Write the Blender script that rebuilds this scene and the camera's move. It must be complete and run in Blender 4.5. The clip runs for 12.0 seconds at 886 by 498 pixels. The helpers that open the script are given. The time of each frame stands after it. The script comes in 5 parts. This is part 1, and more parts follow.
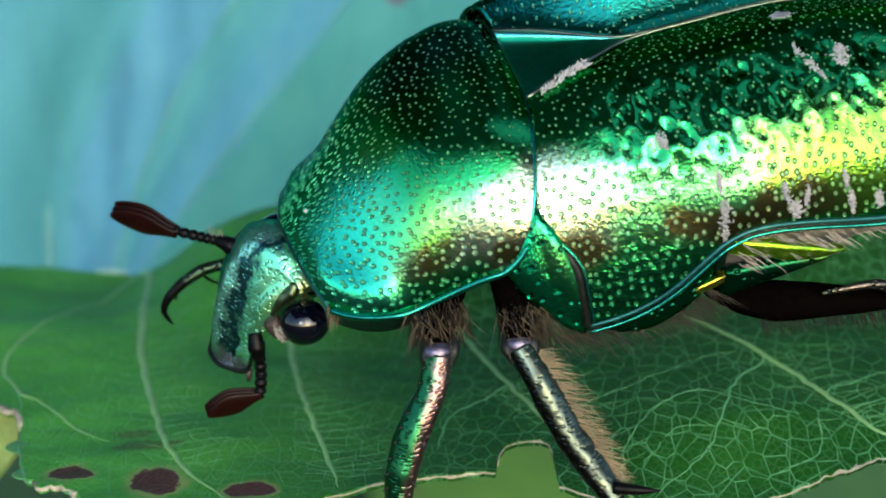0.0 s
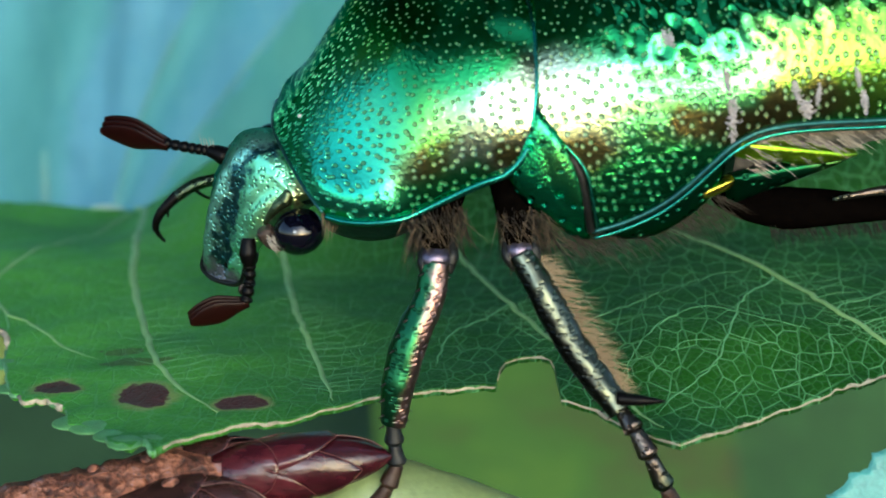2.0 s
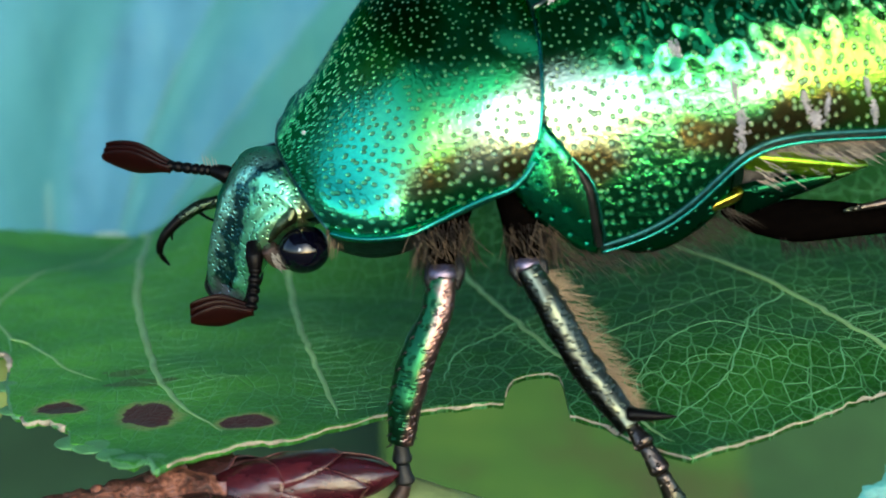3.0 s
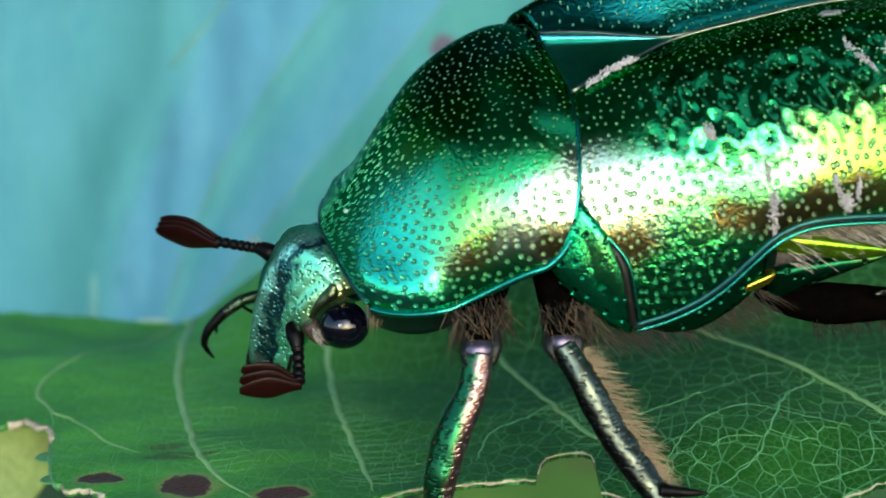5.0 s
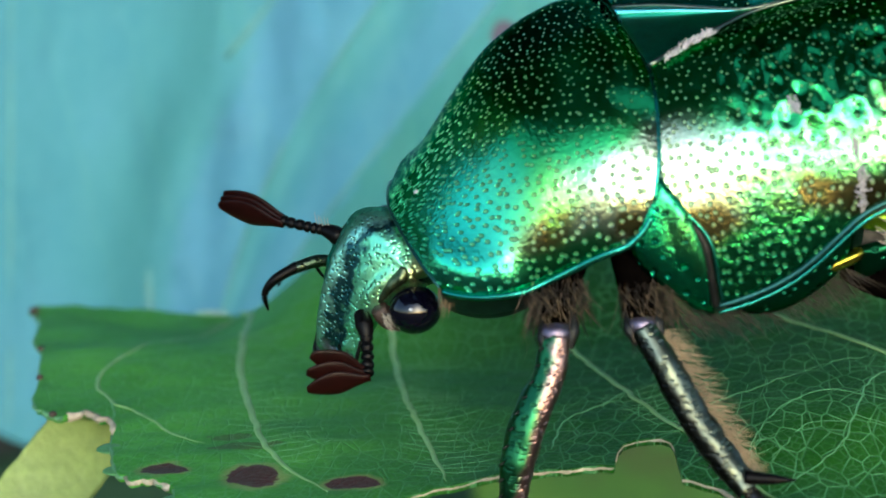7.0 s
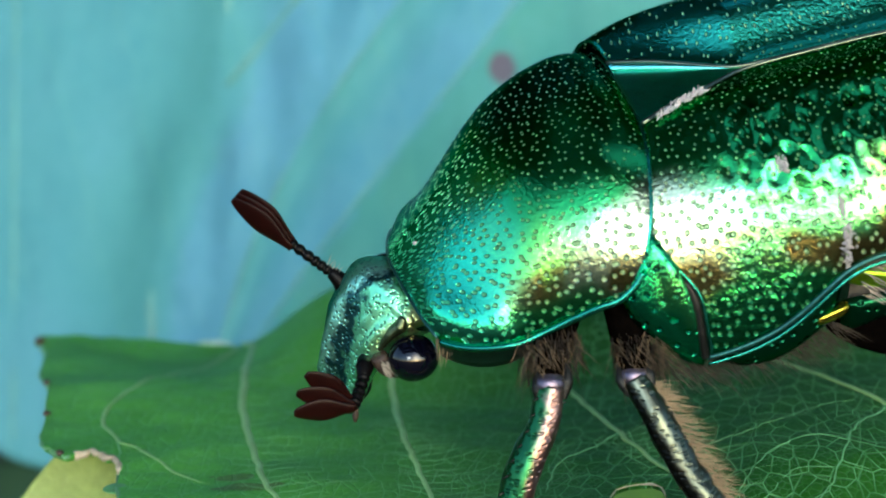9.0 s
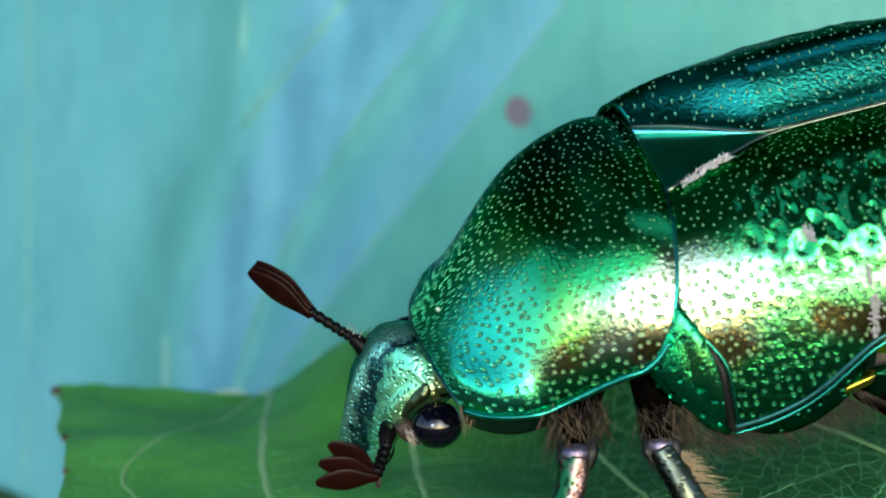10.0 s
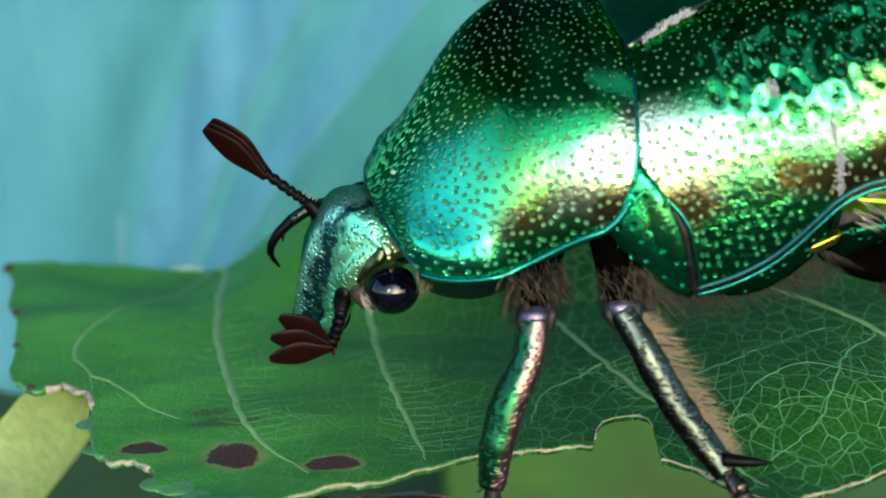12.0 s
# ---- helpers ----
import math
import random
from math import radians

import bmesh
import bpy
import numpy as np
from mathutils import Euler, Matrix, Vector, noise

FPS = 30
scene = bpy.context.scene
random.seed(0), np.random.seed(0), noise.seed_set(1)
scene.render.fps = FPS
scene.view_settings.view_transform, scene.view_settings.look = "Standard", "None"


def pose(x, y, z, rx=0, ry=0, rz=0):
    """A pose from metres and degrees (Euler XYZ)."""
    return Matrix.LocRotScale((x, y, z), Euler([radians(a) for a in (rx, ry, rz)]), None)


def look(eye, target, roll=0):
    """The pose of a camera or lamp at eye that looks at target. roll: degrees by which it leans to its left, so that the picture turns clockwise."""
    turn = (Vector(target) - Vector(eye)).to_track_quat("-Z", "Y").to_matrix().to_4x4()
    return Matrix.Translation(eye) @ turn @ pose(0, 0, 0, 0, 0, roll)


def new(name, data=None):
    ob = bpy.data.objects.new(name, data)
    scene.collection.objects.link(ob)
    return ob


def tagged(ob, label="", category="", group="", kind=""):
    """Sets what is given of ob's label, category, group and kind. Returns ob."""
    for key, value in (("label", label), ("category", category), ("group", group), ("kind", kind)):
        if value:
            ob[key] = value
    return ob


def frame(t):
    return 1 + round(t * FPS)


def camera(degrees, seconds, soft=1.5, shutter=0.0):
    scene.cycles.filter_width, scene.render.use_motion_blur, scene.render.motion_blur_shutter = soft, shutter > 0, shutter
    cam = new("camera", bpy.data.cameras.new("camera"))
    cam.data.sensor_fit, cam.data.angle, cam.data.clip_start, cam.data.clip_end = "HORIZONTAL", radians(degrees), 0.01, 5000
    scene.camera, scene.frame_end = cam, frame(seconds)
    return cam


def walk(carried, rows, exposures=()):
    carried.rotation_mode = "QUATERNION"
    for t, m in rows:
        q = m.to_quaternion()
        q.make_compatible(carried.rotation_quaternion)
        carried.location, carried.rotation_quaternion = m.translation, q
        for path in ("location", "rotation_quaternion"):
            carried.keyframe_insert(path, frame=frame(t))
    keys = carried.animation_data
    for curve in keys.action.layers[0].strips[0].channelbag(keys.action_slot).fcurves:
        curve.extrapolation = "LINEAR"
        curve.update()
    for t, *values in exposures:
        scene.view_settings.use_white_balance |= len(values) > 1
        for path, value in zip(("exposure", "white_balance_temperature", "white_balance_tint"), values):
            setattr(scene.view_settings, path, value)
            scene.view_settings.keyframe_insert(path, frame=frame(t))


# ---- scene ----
MM = 0.001

cam = camera(22.0, 12.0, soft=1.9)
walk(cam, [
    (0, pose(-0.001394, -0.043095, 0.016089, 75.223, -0.000, -0.000)),
    (0.5, pose(-0.001100, -0.043652, 0.015829, 75.153, -0.081, -0.218)),
    (1, pose(-0.001028, -0.042941, 0.015105, 74.952, -0.010, -0.059)),
    (1.5, pose(-0.001492, -0.042114, 0.014839, 75.803, 0.236, 0.642)),
    (2, pose(-0.001163, -0.042197, 0.013873, 75.362, 0.015, 0.261)),
    (2.5, pose(-0.000953, -0.042337, 0.013167, 75.488, 0.219, 0.410)),
    (3, pose(-0.001117, -0.041873, 0.013198, 76.496, 0.596, 0.334)),
    (3.2, pose(-0.001275, -0.041637, 0.013335, 77.159, 0.385, 0.501)),
    (4.8, pose(-0.001309, -0.042652, 0.012699, 80.041, -0.155, 1.614)),
    (5, pose(-0.000976, -0.042895, 0.012512, 79.615, -0.028, 1.574)),
    (5.5, pose(-0.001501, -0.042690, 0.012315, 80.170, -0.100, 2.365)),
    (6, pose(-0.001768, -0.042126, 0.012361, 80.118, 0.344, 2.541)),
    (6.5, pose(-0.001851, -0.042084, 0.012072, 79.837, 0.386, 2.240)),
    (7, pose(-0.001545, -0.041607, 0.011778, 79.798, 0.586, 2.607)),
    (7.5, pose(-0.001492, -0.042115, 0.012559, 80.231, 0.445, 2.643)),
    (7.7, pose(-0.001391, -0.042456, 0.012561, 80.339, 0.187, 2.706)),
    (9.3, pose(-0.001537, -0.042671, 0.013350, 79.178, 0.503, 2.431)),
    (9.5, pose(-0.001336, -0.042733, 0.013537, 79.004, 0.745, 2.483)),
    (10, pose(-0.001936, -0.042176, 0.014224, 79.706, 0.428, 2.621)),
    (10.5, pose(-0.001715, -0.041330, 0.013685, 78.298, 0.398, 2.075)),
    (11, pose(-0.001636, -0.041836, 0.013784, 78.367, -0.070, 2.034)),
    (11.5, pose(-0.001922, -0.041184, 0.013561, 77.610, 0.608, 2.080)),
    (12, pose(-0.001789, -0.041260, 0.013331, 77.154, 0.688, 1.700)),
], exposures=[(0, 1.81, 6000, 3), (12, 1.81, 6000, 3)])
cam.data.dof.use_dof = True
cam.data.dof.focus_distance = 0.0440
cam.data.dof.aperture_fstop = 170.0

# ---- light ----
world = bpy.data.worlds.new("sky")
scene.world = world
world.use_nodes = True
wt = world.node_tree
bg = wt.nodes["Background"]
sky = wt.nodes.new("ShaderNodeTexSky")
sky.sky_type = "NISHITA"
sky.sun_disc = False
sky.sun_elevation = radians(16)
sky.dust_density = 1.5
sky.ozone_density = 2.0
sky.sun_rotation = radians(165)
wt.links.new(sky.outputs["Color"], bg.inputs["Color"])
bg.inputs["Strength"].default_value = 0.15

sun_data = bpy.data.lights.new("sun", "SUN")
sun_data.energy = 0.24
sun_data.angle = radians(14)
sun_data.color = (1.0, 0.99, 0.95)
sun = new("sun", sun_data)
sun.matrix_world = look((-0.25, -0.93, 0.27), (0, 0, 0))


# ---- materials ----
def material(name):
    m = bpy.data.materials.new(name)
    m.use_nodes = True
    return m, m.node_tree, m.node_tree.nodes["Principled BSDF"]


def node(t, kind, links=(), **props):
    n = t.nodes.new(kind)
    for k, v in props.items():
        if k in n.inputs:
            n.inputs[k].default_value = v
    for socket, out in links:
        t.links.new(out, n.inputs[socket])
    return n


def coords(t, scale=1.0, turn=(0, 0, 0), stretch=(1, 1, 1)):
    """Object coordinates in millimetres times scale."""
    c = t.nodes.new("ShaderNodeTexCoord")
    mp = node(t, "ShaderNodeMapping", [("Vector", c.outputs["Object"])])
    mp.inputs["Scale"].default_value = [1000 * scale * s for s in stretch]
    mp.inputs["Rotation"].default_value = [radians(a) for a in turn]
    return mp.outputs["Vector"]


def noise_tex(t, vec, scale=1.0, detail=3.0, rough=0.55):
    n = node(t, "ShaderNodeTexNoise", [("Vector", vec)])
    n.inputs["Scale"].default_value = scale
    n.inputs["Detail"].default_value = detail
    n.inputs["Roughness"].default_value = rough
    return n.outputs["Fac"]


def ramp(t, fac, stops):
    n = node(t, "ShaderNodeValToRGB", [("Fac", fac)])
    e = n.color_ramp.elements
    while len(e) < len(stops):
        e.new(0.5)
    for el, (p, c) in zip(e, stops):
        el.position = p
        el.color = (*c, 1) if len(c) == 3 else c
    return n.outputs["Color"]


def ramp1(t, fac, a, b):
    """0 below a, 1 above b."""
    n = node(t, "ShaderNodeMapRange", [("Value", fac)])
    n.interpolation_type = "SMOOTHSTEP"
    n.inputs["From Min"].default_value = a
    n.inputs["From Max"].default_value = b
    return n.outputs["Result"]


def math_node(t, op, a, b=0.0):
    n = t.nodes.new("ShaderNodeMath")
    n.operation = op
    for i, v in enumerate((a, b)):
        if isinstance(v, (int, float)):
            n.inputs[i].default_value = v
        else:
            t.links.new(v, n.inputs[i])
    return n.outputs[0]


def blend(t, fac, a, b, kind="MIX"):
    n = t.nodes.new("ShaderNodeMix")
    n.data_type = "RGBA"
    n.blend_type = kind
    for i, v in ((0, fac), (6, a), (7, b)):
        if isinstance(v, tuple):
            n.inputs[i].default_value = (*v, 1)
        elif isinstance(v, (int, float)):
            n.inputs[i].default_value = v
        else:
            t.links.new(v, n.inputs[i])
    return n.outputs[2]


def bump(t, bsdf, height, strength=0.5, distance=0.02):
    """Relief; distance in millimetres."""
    n = node(t, "ShaderNodeBump", [("Height", height)])
    n.inputs["Strength"].default_value = strength
    n.inputs["Distance"].default_value = distance * MM
    t.links.new(n.outputs["Normal"], bsdf.inputs["Normal"])
    return n


def plain(name, color, rough=0.5, metal=0.0, vary=0.25, scale=2.0, relief=0.02):
    """One colour with grain at two scales and fine relief."""
    m, t, b = material(name)
    v = coords(t)
    n1 = noise_tex(t, v, scale, 4)
    n2 = noise_tex(t, v, scale * 7, 3)
    n = math_node(t, "ADD", math_node(t, "MULTIPLY", n1, 0.6), math_node(t, "MULTIPLY", n2, 0.4))
    lo = tuple(c * (1 - vary) for c in color)
    hi = tuple(min(1, c * (1 + vary)) for c in color)
    t.links.new(ramp(t, n, [(0.3, lo), (0.7, hi)]), b.inputs["Base Color"])
    b.inputs["Roughness"].default_value = rough
    b.inputs["Metallic"].default_value = metal
    if relief:
        bump(t, b, n2, 0.6, relief)
    return m


def pit_field(t, v, scale):
    """Evenly strewn round punctures over the rounded body: distance from the nearest one's middle."""
    xyz = node(t, "ShaderNodeSeparateXYZ", [("Vector", v)])
    turn = math_node(t, "MULTIPLY", math_node(t, "ARCTAN2", xyz.outputs["Y"], math_node(t, "ADD", xyz.outputs["Z"], 2.7)), 3.4)
    flat = t.nodes.new("ShaderNodeCombineXYZ")
    t.links.new(xyz.outputs["X"], flat.inputs["X"])
    t.links.new(turn, flat.inputs["Y"])
    vo = t.nodes.new("ShaderNodeTexVoronoi")
    vo.voronoi_dimensions = "2D"
    t.links.new(flat.outputs["Vector"], vo.inputs["Vector"])
    vo.inputs["Scale"].default_value = scale
    vo.inputs["Randomness"].default_value = 0.8
    return vo.outputs["Distance"], xyz


def shell_material(name, dark, mid, warm, pit_scale=4.2, rough=0.17, pit=0.09, body=False):
    """Metallic beetle cuticle: punctures, slow colour drift, fine grain; body adds painted sheen and reflections."""
    m, t, b = material(name)
    v = coords(t)
    slow = noise_tex(t, v, 0.45, 2)
    fine = noise_tex(t, v, 14, 3)
    if body:
        dist, xyz = pit_field(t, v, pit_scale)
        size = math_node(t, "ADD", math_node(t, "MULTIPLY", ramp1(t, xyz.outputs["Z"], -1.2, 0.4), 0.75), math_node(t, "ADD", 0.75, math_node(t, "MULTIPLY", slow, 0.4)))
        pits = ramp1(t, math_node(t, "MULTIPLY", dist, size), 0.11, 0.27)
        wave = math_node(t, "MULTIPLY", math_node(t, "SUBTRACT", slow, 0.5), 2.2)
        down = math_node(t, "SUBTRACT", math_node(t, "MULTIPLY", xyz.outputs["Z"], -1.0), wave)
        # White to yellow-green highlight band along the flank, painted into the colour.
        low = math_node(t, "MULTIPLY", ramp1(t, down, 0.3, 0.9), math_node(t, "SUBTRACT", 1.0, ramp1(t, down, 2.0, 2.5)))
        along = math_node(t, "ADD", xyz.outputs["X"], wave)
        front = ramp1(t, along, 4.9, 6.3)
        flank_sheen = blend(t, ramp1(t, along, 0.8, 2.0), blend(t, ramp1(t, along, -2.4, -0.4), (0.2, 0.46, 0.04), (0.14, 0.54, 0.22)), warm)
        flank_sheen = blend(t, ramp1(t, along, 3.9, 4.9), flank_sheen, (0.2, 0.56, 0.1))
        # Brown ground reflection under the highlight, painted as bronze.
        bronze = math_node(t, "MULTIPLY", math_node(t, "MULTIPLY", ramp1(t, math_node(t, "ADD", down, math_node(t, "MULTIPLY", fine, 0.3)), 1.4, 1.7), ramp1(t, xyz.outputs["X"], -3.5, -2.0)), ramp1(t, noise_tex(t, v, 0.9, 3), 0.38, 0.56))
        flank_sheen = blend(t, bronze, flank_sheen, (0.2, 0.12, 0.05))
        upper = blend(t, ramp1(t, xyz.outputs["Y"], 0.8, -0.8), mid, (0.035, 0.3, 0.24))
        col = blend(t, low, upper, flank_sheen)
        # Dim reflection low on the flank painted dark green, sky's mint on the front.
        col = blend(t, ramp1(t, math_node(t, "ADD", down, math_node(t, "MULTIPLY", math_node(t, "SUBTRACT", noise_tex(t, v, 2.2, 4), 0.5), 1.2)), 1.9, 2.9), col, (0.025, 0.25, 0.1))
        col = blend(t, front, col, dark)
    else:
        vo = node(t, "ShaderNodeTexVoronoi", [("Vector", v)])
        vo.inputs["Scale"].default_value = pit_scale
        pits = ramp1(t, vo.outputs["Distance"], 0.08, 0.36)
        col = ramp(t, slow, [(0.3, dark), (0.5, mid), (0.72, warm)])
    col = blend(t, math_node(t, "MULTIPLY", fine, 0.3), col, mid)
    if body:
        upper_part = math_node(t, "MULTIPLY", ramp1(t, down, 3.0, 1.6), ramp1(t, xyz.outputs["X"], 7.2, 6.0))
        # Bright glints of the pits put into a paler pit colour.
        col = blend(t, math_node(t, "MULTIPLY", math_node(t, "SUBTRACT", 1.0, pits), math_node(t, "ADD", 0.12, math_node(t, "MULTIPLY", upper_part, 0.5))), col, (0.32, 0.54, 0.28))
    t.links.new(col, b.inputs["Base Color"])
    b.inputs["Metallic"].default_value = 1.0
    b.inputs["Roughness"].default_value = rough
    if body:
        dull = math_node(t, "MULTIPLY", math_node(t, "SUBTRACT", 1.0, pits), 0.42)
        t.links.new(math_node(t, "ADD", dull, rough), b.inputs["Roughness"])
    b.inputs["Specular Tint"].default_value = (0.02, 0.12, 0.12, 1)
    h = math_node(t, "ADD", pits, math_node(t, "MULTIPLY", fine, 0.2))
    if body:
        wrinkle = node(t, "ShaderNodeTexVoronoi", [("Vector", coords(t, 1.0, (0, 0, 20), (1.4, 0.8, 1.0)))])
        wrinkle.feature = "SMOOTH_F1"
        wrinkle.inputs["Scale"].default_value = 2.7
        area = math_node(t, "MULTIPLY", ramp1(t, xyz.outputs["X"], 1.7, 0.6), math_node(t, "MULTIPLY", ramp1(t, xyz.outputs["Y"], 1.5, 2.2), ramp1(t, xyz.outputs["Z"], -1.1, -0.3)))
        h = math_node(t, "ADD", h, math_node(t, "MULTIPLY", math_node(t, "MULTIPLY", wrinkle.outputs["Distance"], area), 4.2))
        flank = math_node(t, "MULTIPLY", ramp1(t, down, 1.6, 2.9), ramp1(t, xyz.outputs["X"], 3.0, 2.6))
        h = math_node(t, "ADD", h, math_node(t, "MULTIPLY", math_node(t, "MULTIPLY", noise_tex(t, v, 4.5, 3), flank), 1.3))
    bump(t, b, h, 1.0, pit)
    return m


def head_material():
    """Mint green metallic cuticle with furrow shade painted dark, coarsely wrinkled and pitted."""
    m, t, b = material("green_head_cuticle")
    v = coords(t)
    xyz = node(t, "ShaderNodeSeparateXYZ", [("Vector", v)])
    n = noise_tex(t, v, 2.4, 4)
    fine = noise_tex(t, v, 15, 3)
    vo = node(t, "ShaderNodeTexVoronoi", [("Vector", v)])
    vo.inputs["Scale"].default_value = 10.5
    pits = ramp1(t, vo.outputs["Distance"], 0.12, 0.5)
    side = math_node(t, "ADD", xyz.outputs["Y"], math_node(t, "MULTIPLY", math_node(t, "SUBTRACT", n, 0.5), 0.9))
    # Dark stripe between the mint bands paints the shade in the furrow.
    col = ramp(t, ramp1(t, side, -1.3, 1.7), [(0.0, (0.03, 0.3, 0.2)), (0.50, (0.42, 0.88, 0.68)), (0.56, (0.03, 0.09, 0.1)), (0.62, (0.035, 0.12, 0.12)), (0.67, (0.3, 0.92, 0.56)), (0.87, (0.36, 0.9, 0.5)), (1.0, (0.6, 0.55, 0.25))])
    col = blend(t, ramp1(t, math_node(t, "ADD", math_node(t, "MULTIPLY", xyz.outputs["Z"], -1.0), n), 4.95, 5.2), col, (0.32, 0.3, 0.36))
    # Pits darkened in colour, as shaded hollows.
    col = blend(t, math_node(t, "MULTIPLY", math_node(t, "SUBTRACT", 1.0, pits), 0.5), col, (0.01, 0.08, 0.06))
    t.links.new(col, b.inputs["Base Color"])
    b.inputs["Metallic"].default_value = 1.0
    b.inputs["Roughness"].default_value = 0.38
    b.inputs["Specular Tint"].default_value = (0.1, 0.3, 0.25, 1)
    bump(t, b, math_node(t, "ADD", pits, math_node(t, "MULTIPLY", n, 1.6)), 0.7, 0.02)
    return m


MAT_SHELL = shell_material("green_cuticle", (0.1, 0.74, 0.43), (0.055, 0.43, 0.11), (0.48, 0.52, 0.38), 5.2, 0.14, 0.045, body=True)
MAT_PLATE = shell_material("green_plate_cuticle", (0.02, 0.3, 0.16), (0.03, 0.36, 0.16), (0.2, 0.5, 0.08), 5.0, 0.2, 0.1)
MAT_HEAD = head_material()
MAT_LEG = shell_material("bronze_leg", (0.015, 0.06, 0.03), (0.07, 0.08, 0.06), (0.22, 0.14, 0.14), 7.5, 0.3, 0.09)


def leg_material(name, x0, z0, slope, ahead, behind):
    """Metallic shin: one colour along its front side, another along its back."""
    m, t, b = material(name)
    v = coords(t)
    xyz = node(t, "ShaderNodeSeparateXYZ", [("Vector", v)])
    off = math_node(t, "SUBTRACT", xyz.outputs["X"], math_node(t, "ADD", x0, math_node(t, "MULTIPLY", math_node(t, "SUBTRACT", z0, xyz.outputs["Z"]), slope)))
    n = noise_tex(t, v, 3.0, 3)
    f = noise_tex(t, v, 11, 3)
    vo = node(t, "ShaderNodeTexVoronoi", [("Vector", coords(t, 1.0, (0, 15, 0), (0.7, 0.7, 1.7)))])
    vo.inputs["Scale"].default_value = 9.0
    pits = ramp1(t, vo.outputs["Distance"], 0.1, 0.5)
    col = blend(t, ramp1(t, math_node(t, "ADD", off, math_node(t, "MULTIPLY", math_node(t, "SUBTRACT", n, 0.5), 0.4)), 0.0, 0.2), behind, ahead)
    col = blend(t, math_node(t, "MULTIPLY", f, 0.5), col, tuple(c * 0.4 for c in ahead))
    t.links.new(col, b.inputs["Base Color"])
    b.inputs["Metallic"].default_value = 1.0
    b.inputs["Roughness"].default_value = 0.3
    bump(t, b, math_node(t, "ADD", pits, math_node(t, "MULTIPLY", f, 0.3)), 1.0, 0.013)
    return m


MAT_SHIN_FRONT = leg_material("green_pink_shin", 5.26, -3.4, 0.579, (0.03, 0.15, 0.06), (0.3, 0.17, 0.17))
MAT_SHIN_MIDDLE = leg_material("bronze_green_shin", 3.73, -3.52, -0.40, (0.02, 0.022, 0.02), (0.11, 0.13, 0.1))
MAT_SCUT = plain("scutellum_cuticle", (0.04, 0.42, 0.22), 0.28, 1.0, 0.3, 3, 0.004)
MAT_RIM = plain("teal_rim", (0.04, 0.3, 0.22), 0.25, 1.0, 0.3, 4, 0.004)
MAT_SUTURE = plain("bronze_seam", (0.12, 0.15, 0.12), 0.3, 1.0, 0.3, 4, 0.004)
MAT_SEAM = plain("dark_seam", (0.02, 0.09, 0.09), 0.3, 0.8, 0.3, 5, 0.004)
MAT_UNDER = plain("dark_underside", (0.008, 0.03, 0.022), 0.4, 0.7, 0.5, 3, 0.02)
MAT_UNDERGREEN = shell_material("green_underside", (0.006, 0.07, 0.04), (0.015, 0.11, 0.045), (0.08, 0.14, 0.02), 4.6, 0.32, 0.05)
MAT_BRIGHT = plain("yellow_green_cuticle", (0.3, 0.55, 0.03), 0.3, 1.0, 0.35, 2.5, 0.02)
MAT_GOLD = plain("golden_cuticle", (0.4, 0.34, 0.04), 0.25, 1.0, 0.3, 2.5, 0.01)
MAT_GREY = plain("grey_hair_felt", (0.13, 0.12, 0.115), 0.7, 0.0, 0.4, 5, 0.03)
MAT_BLACK = plain("black_chitin", (0.0015, 0.0013, 0.0016), 0.4, 0.0, 0.4, 3, 0.006)
MAT_CLUB = plain("maroon_club", (0.008, 0.0015, 0.0012), 0.35, 0.0, 0.5, 6, 0.006)
for m in (MAT_BLACK, MAT_CLUB):
    m.node_tree.nodes["Principled BSDF"].inputs["Specular IOR Level"].default_value = 0.1
MAT_BLACKMETAL = plain("black_bronze", (0.008, 0.009, 0.009), 0.4, 0.5, 0.5, 4, 0.02)
MAT_KNEE = plain("grey_knee", (0.12, 0.1, 0.14), 0.3, 0.9, 0.4, 4, 0.01)
MAT_FOOT = plain("brown_foot", (0.03, 0.014, 0.009), 0.4, 0.3, 0.5, 4, 0.03)
MAT_EYE = plain("black_eye", (0.001, 0.001, 0.004), 0.07, 0.0, 0.3, 9, 0.001)
MAT_EYESOCKET = plain("gold_eye_ridge", (0.12, 0.15, 0.08), 0.35, 1.0, 0.4, 4, 0.02)
MAT_BROWN = plain("brown_cheek", (0.03, 0.017, 0.012), 0.5, 0.0, 0.5, 5, 0.03)
MAT_HAIR = plain("tan_hair", (0.19, 0.145, 0.085), 0.55, 0.0, 0.35, 1, 0)
MAT_PALEHAIR = plain("pale_hair", (0.3, 0.27, 0.23), 0.55, 0.0, 0.3, 1, 0)
MAT_WHITE = plain("pale_scales", (0.46, 0.44, 0.46), 0.8, 0.0, 0.3, 8, 0.02)
MAT_DARKHAIR = plain("brown_hair", (0.022, 0.015, 0.008), 0.55, 0.0, 0.4, 1, 0)
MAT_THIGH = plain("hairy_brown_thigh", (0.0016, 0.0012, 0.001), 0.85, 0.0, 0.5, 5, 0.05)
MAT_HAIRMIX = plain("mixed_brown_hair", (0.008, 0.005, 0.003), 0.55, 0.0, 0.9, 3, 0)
# Sky reflection on the scutellum's far rim, painted as a cyan colour.
MAT_RIM_GLINT = plain("sky_glint_cuticle", (0.2, 0.75, 0.68), 0.25, 1.0, 0.3, 4, 0.004)
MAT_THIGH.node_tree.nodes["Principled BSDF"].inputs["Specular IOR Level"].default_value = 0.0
MAT_STRAY = plain("stray_tan_hair", (0.09, 0.062, 0.035), 0.55, 0.0, 0.5, 3, 0)


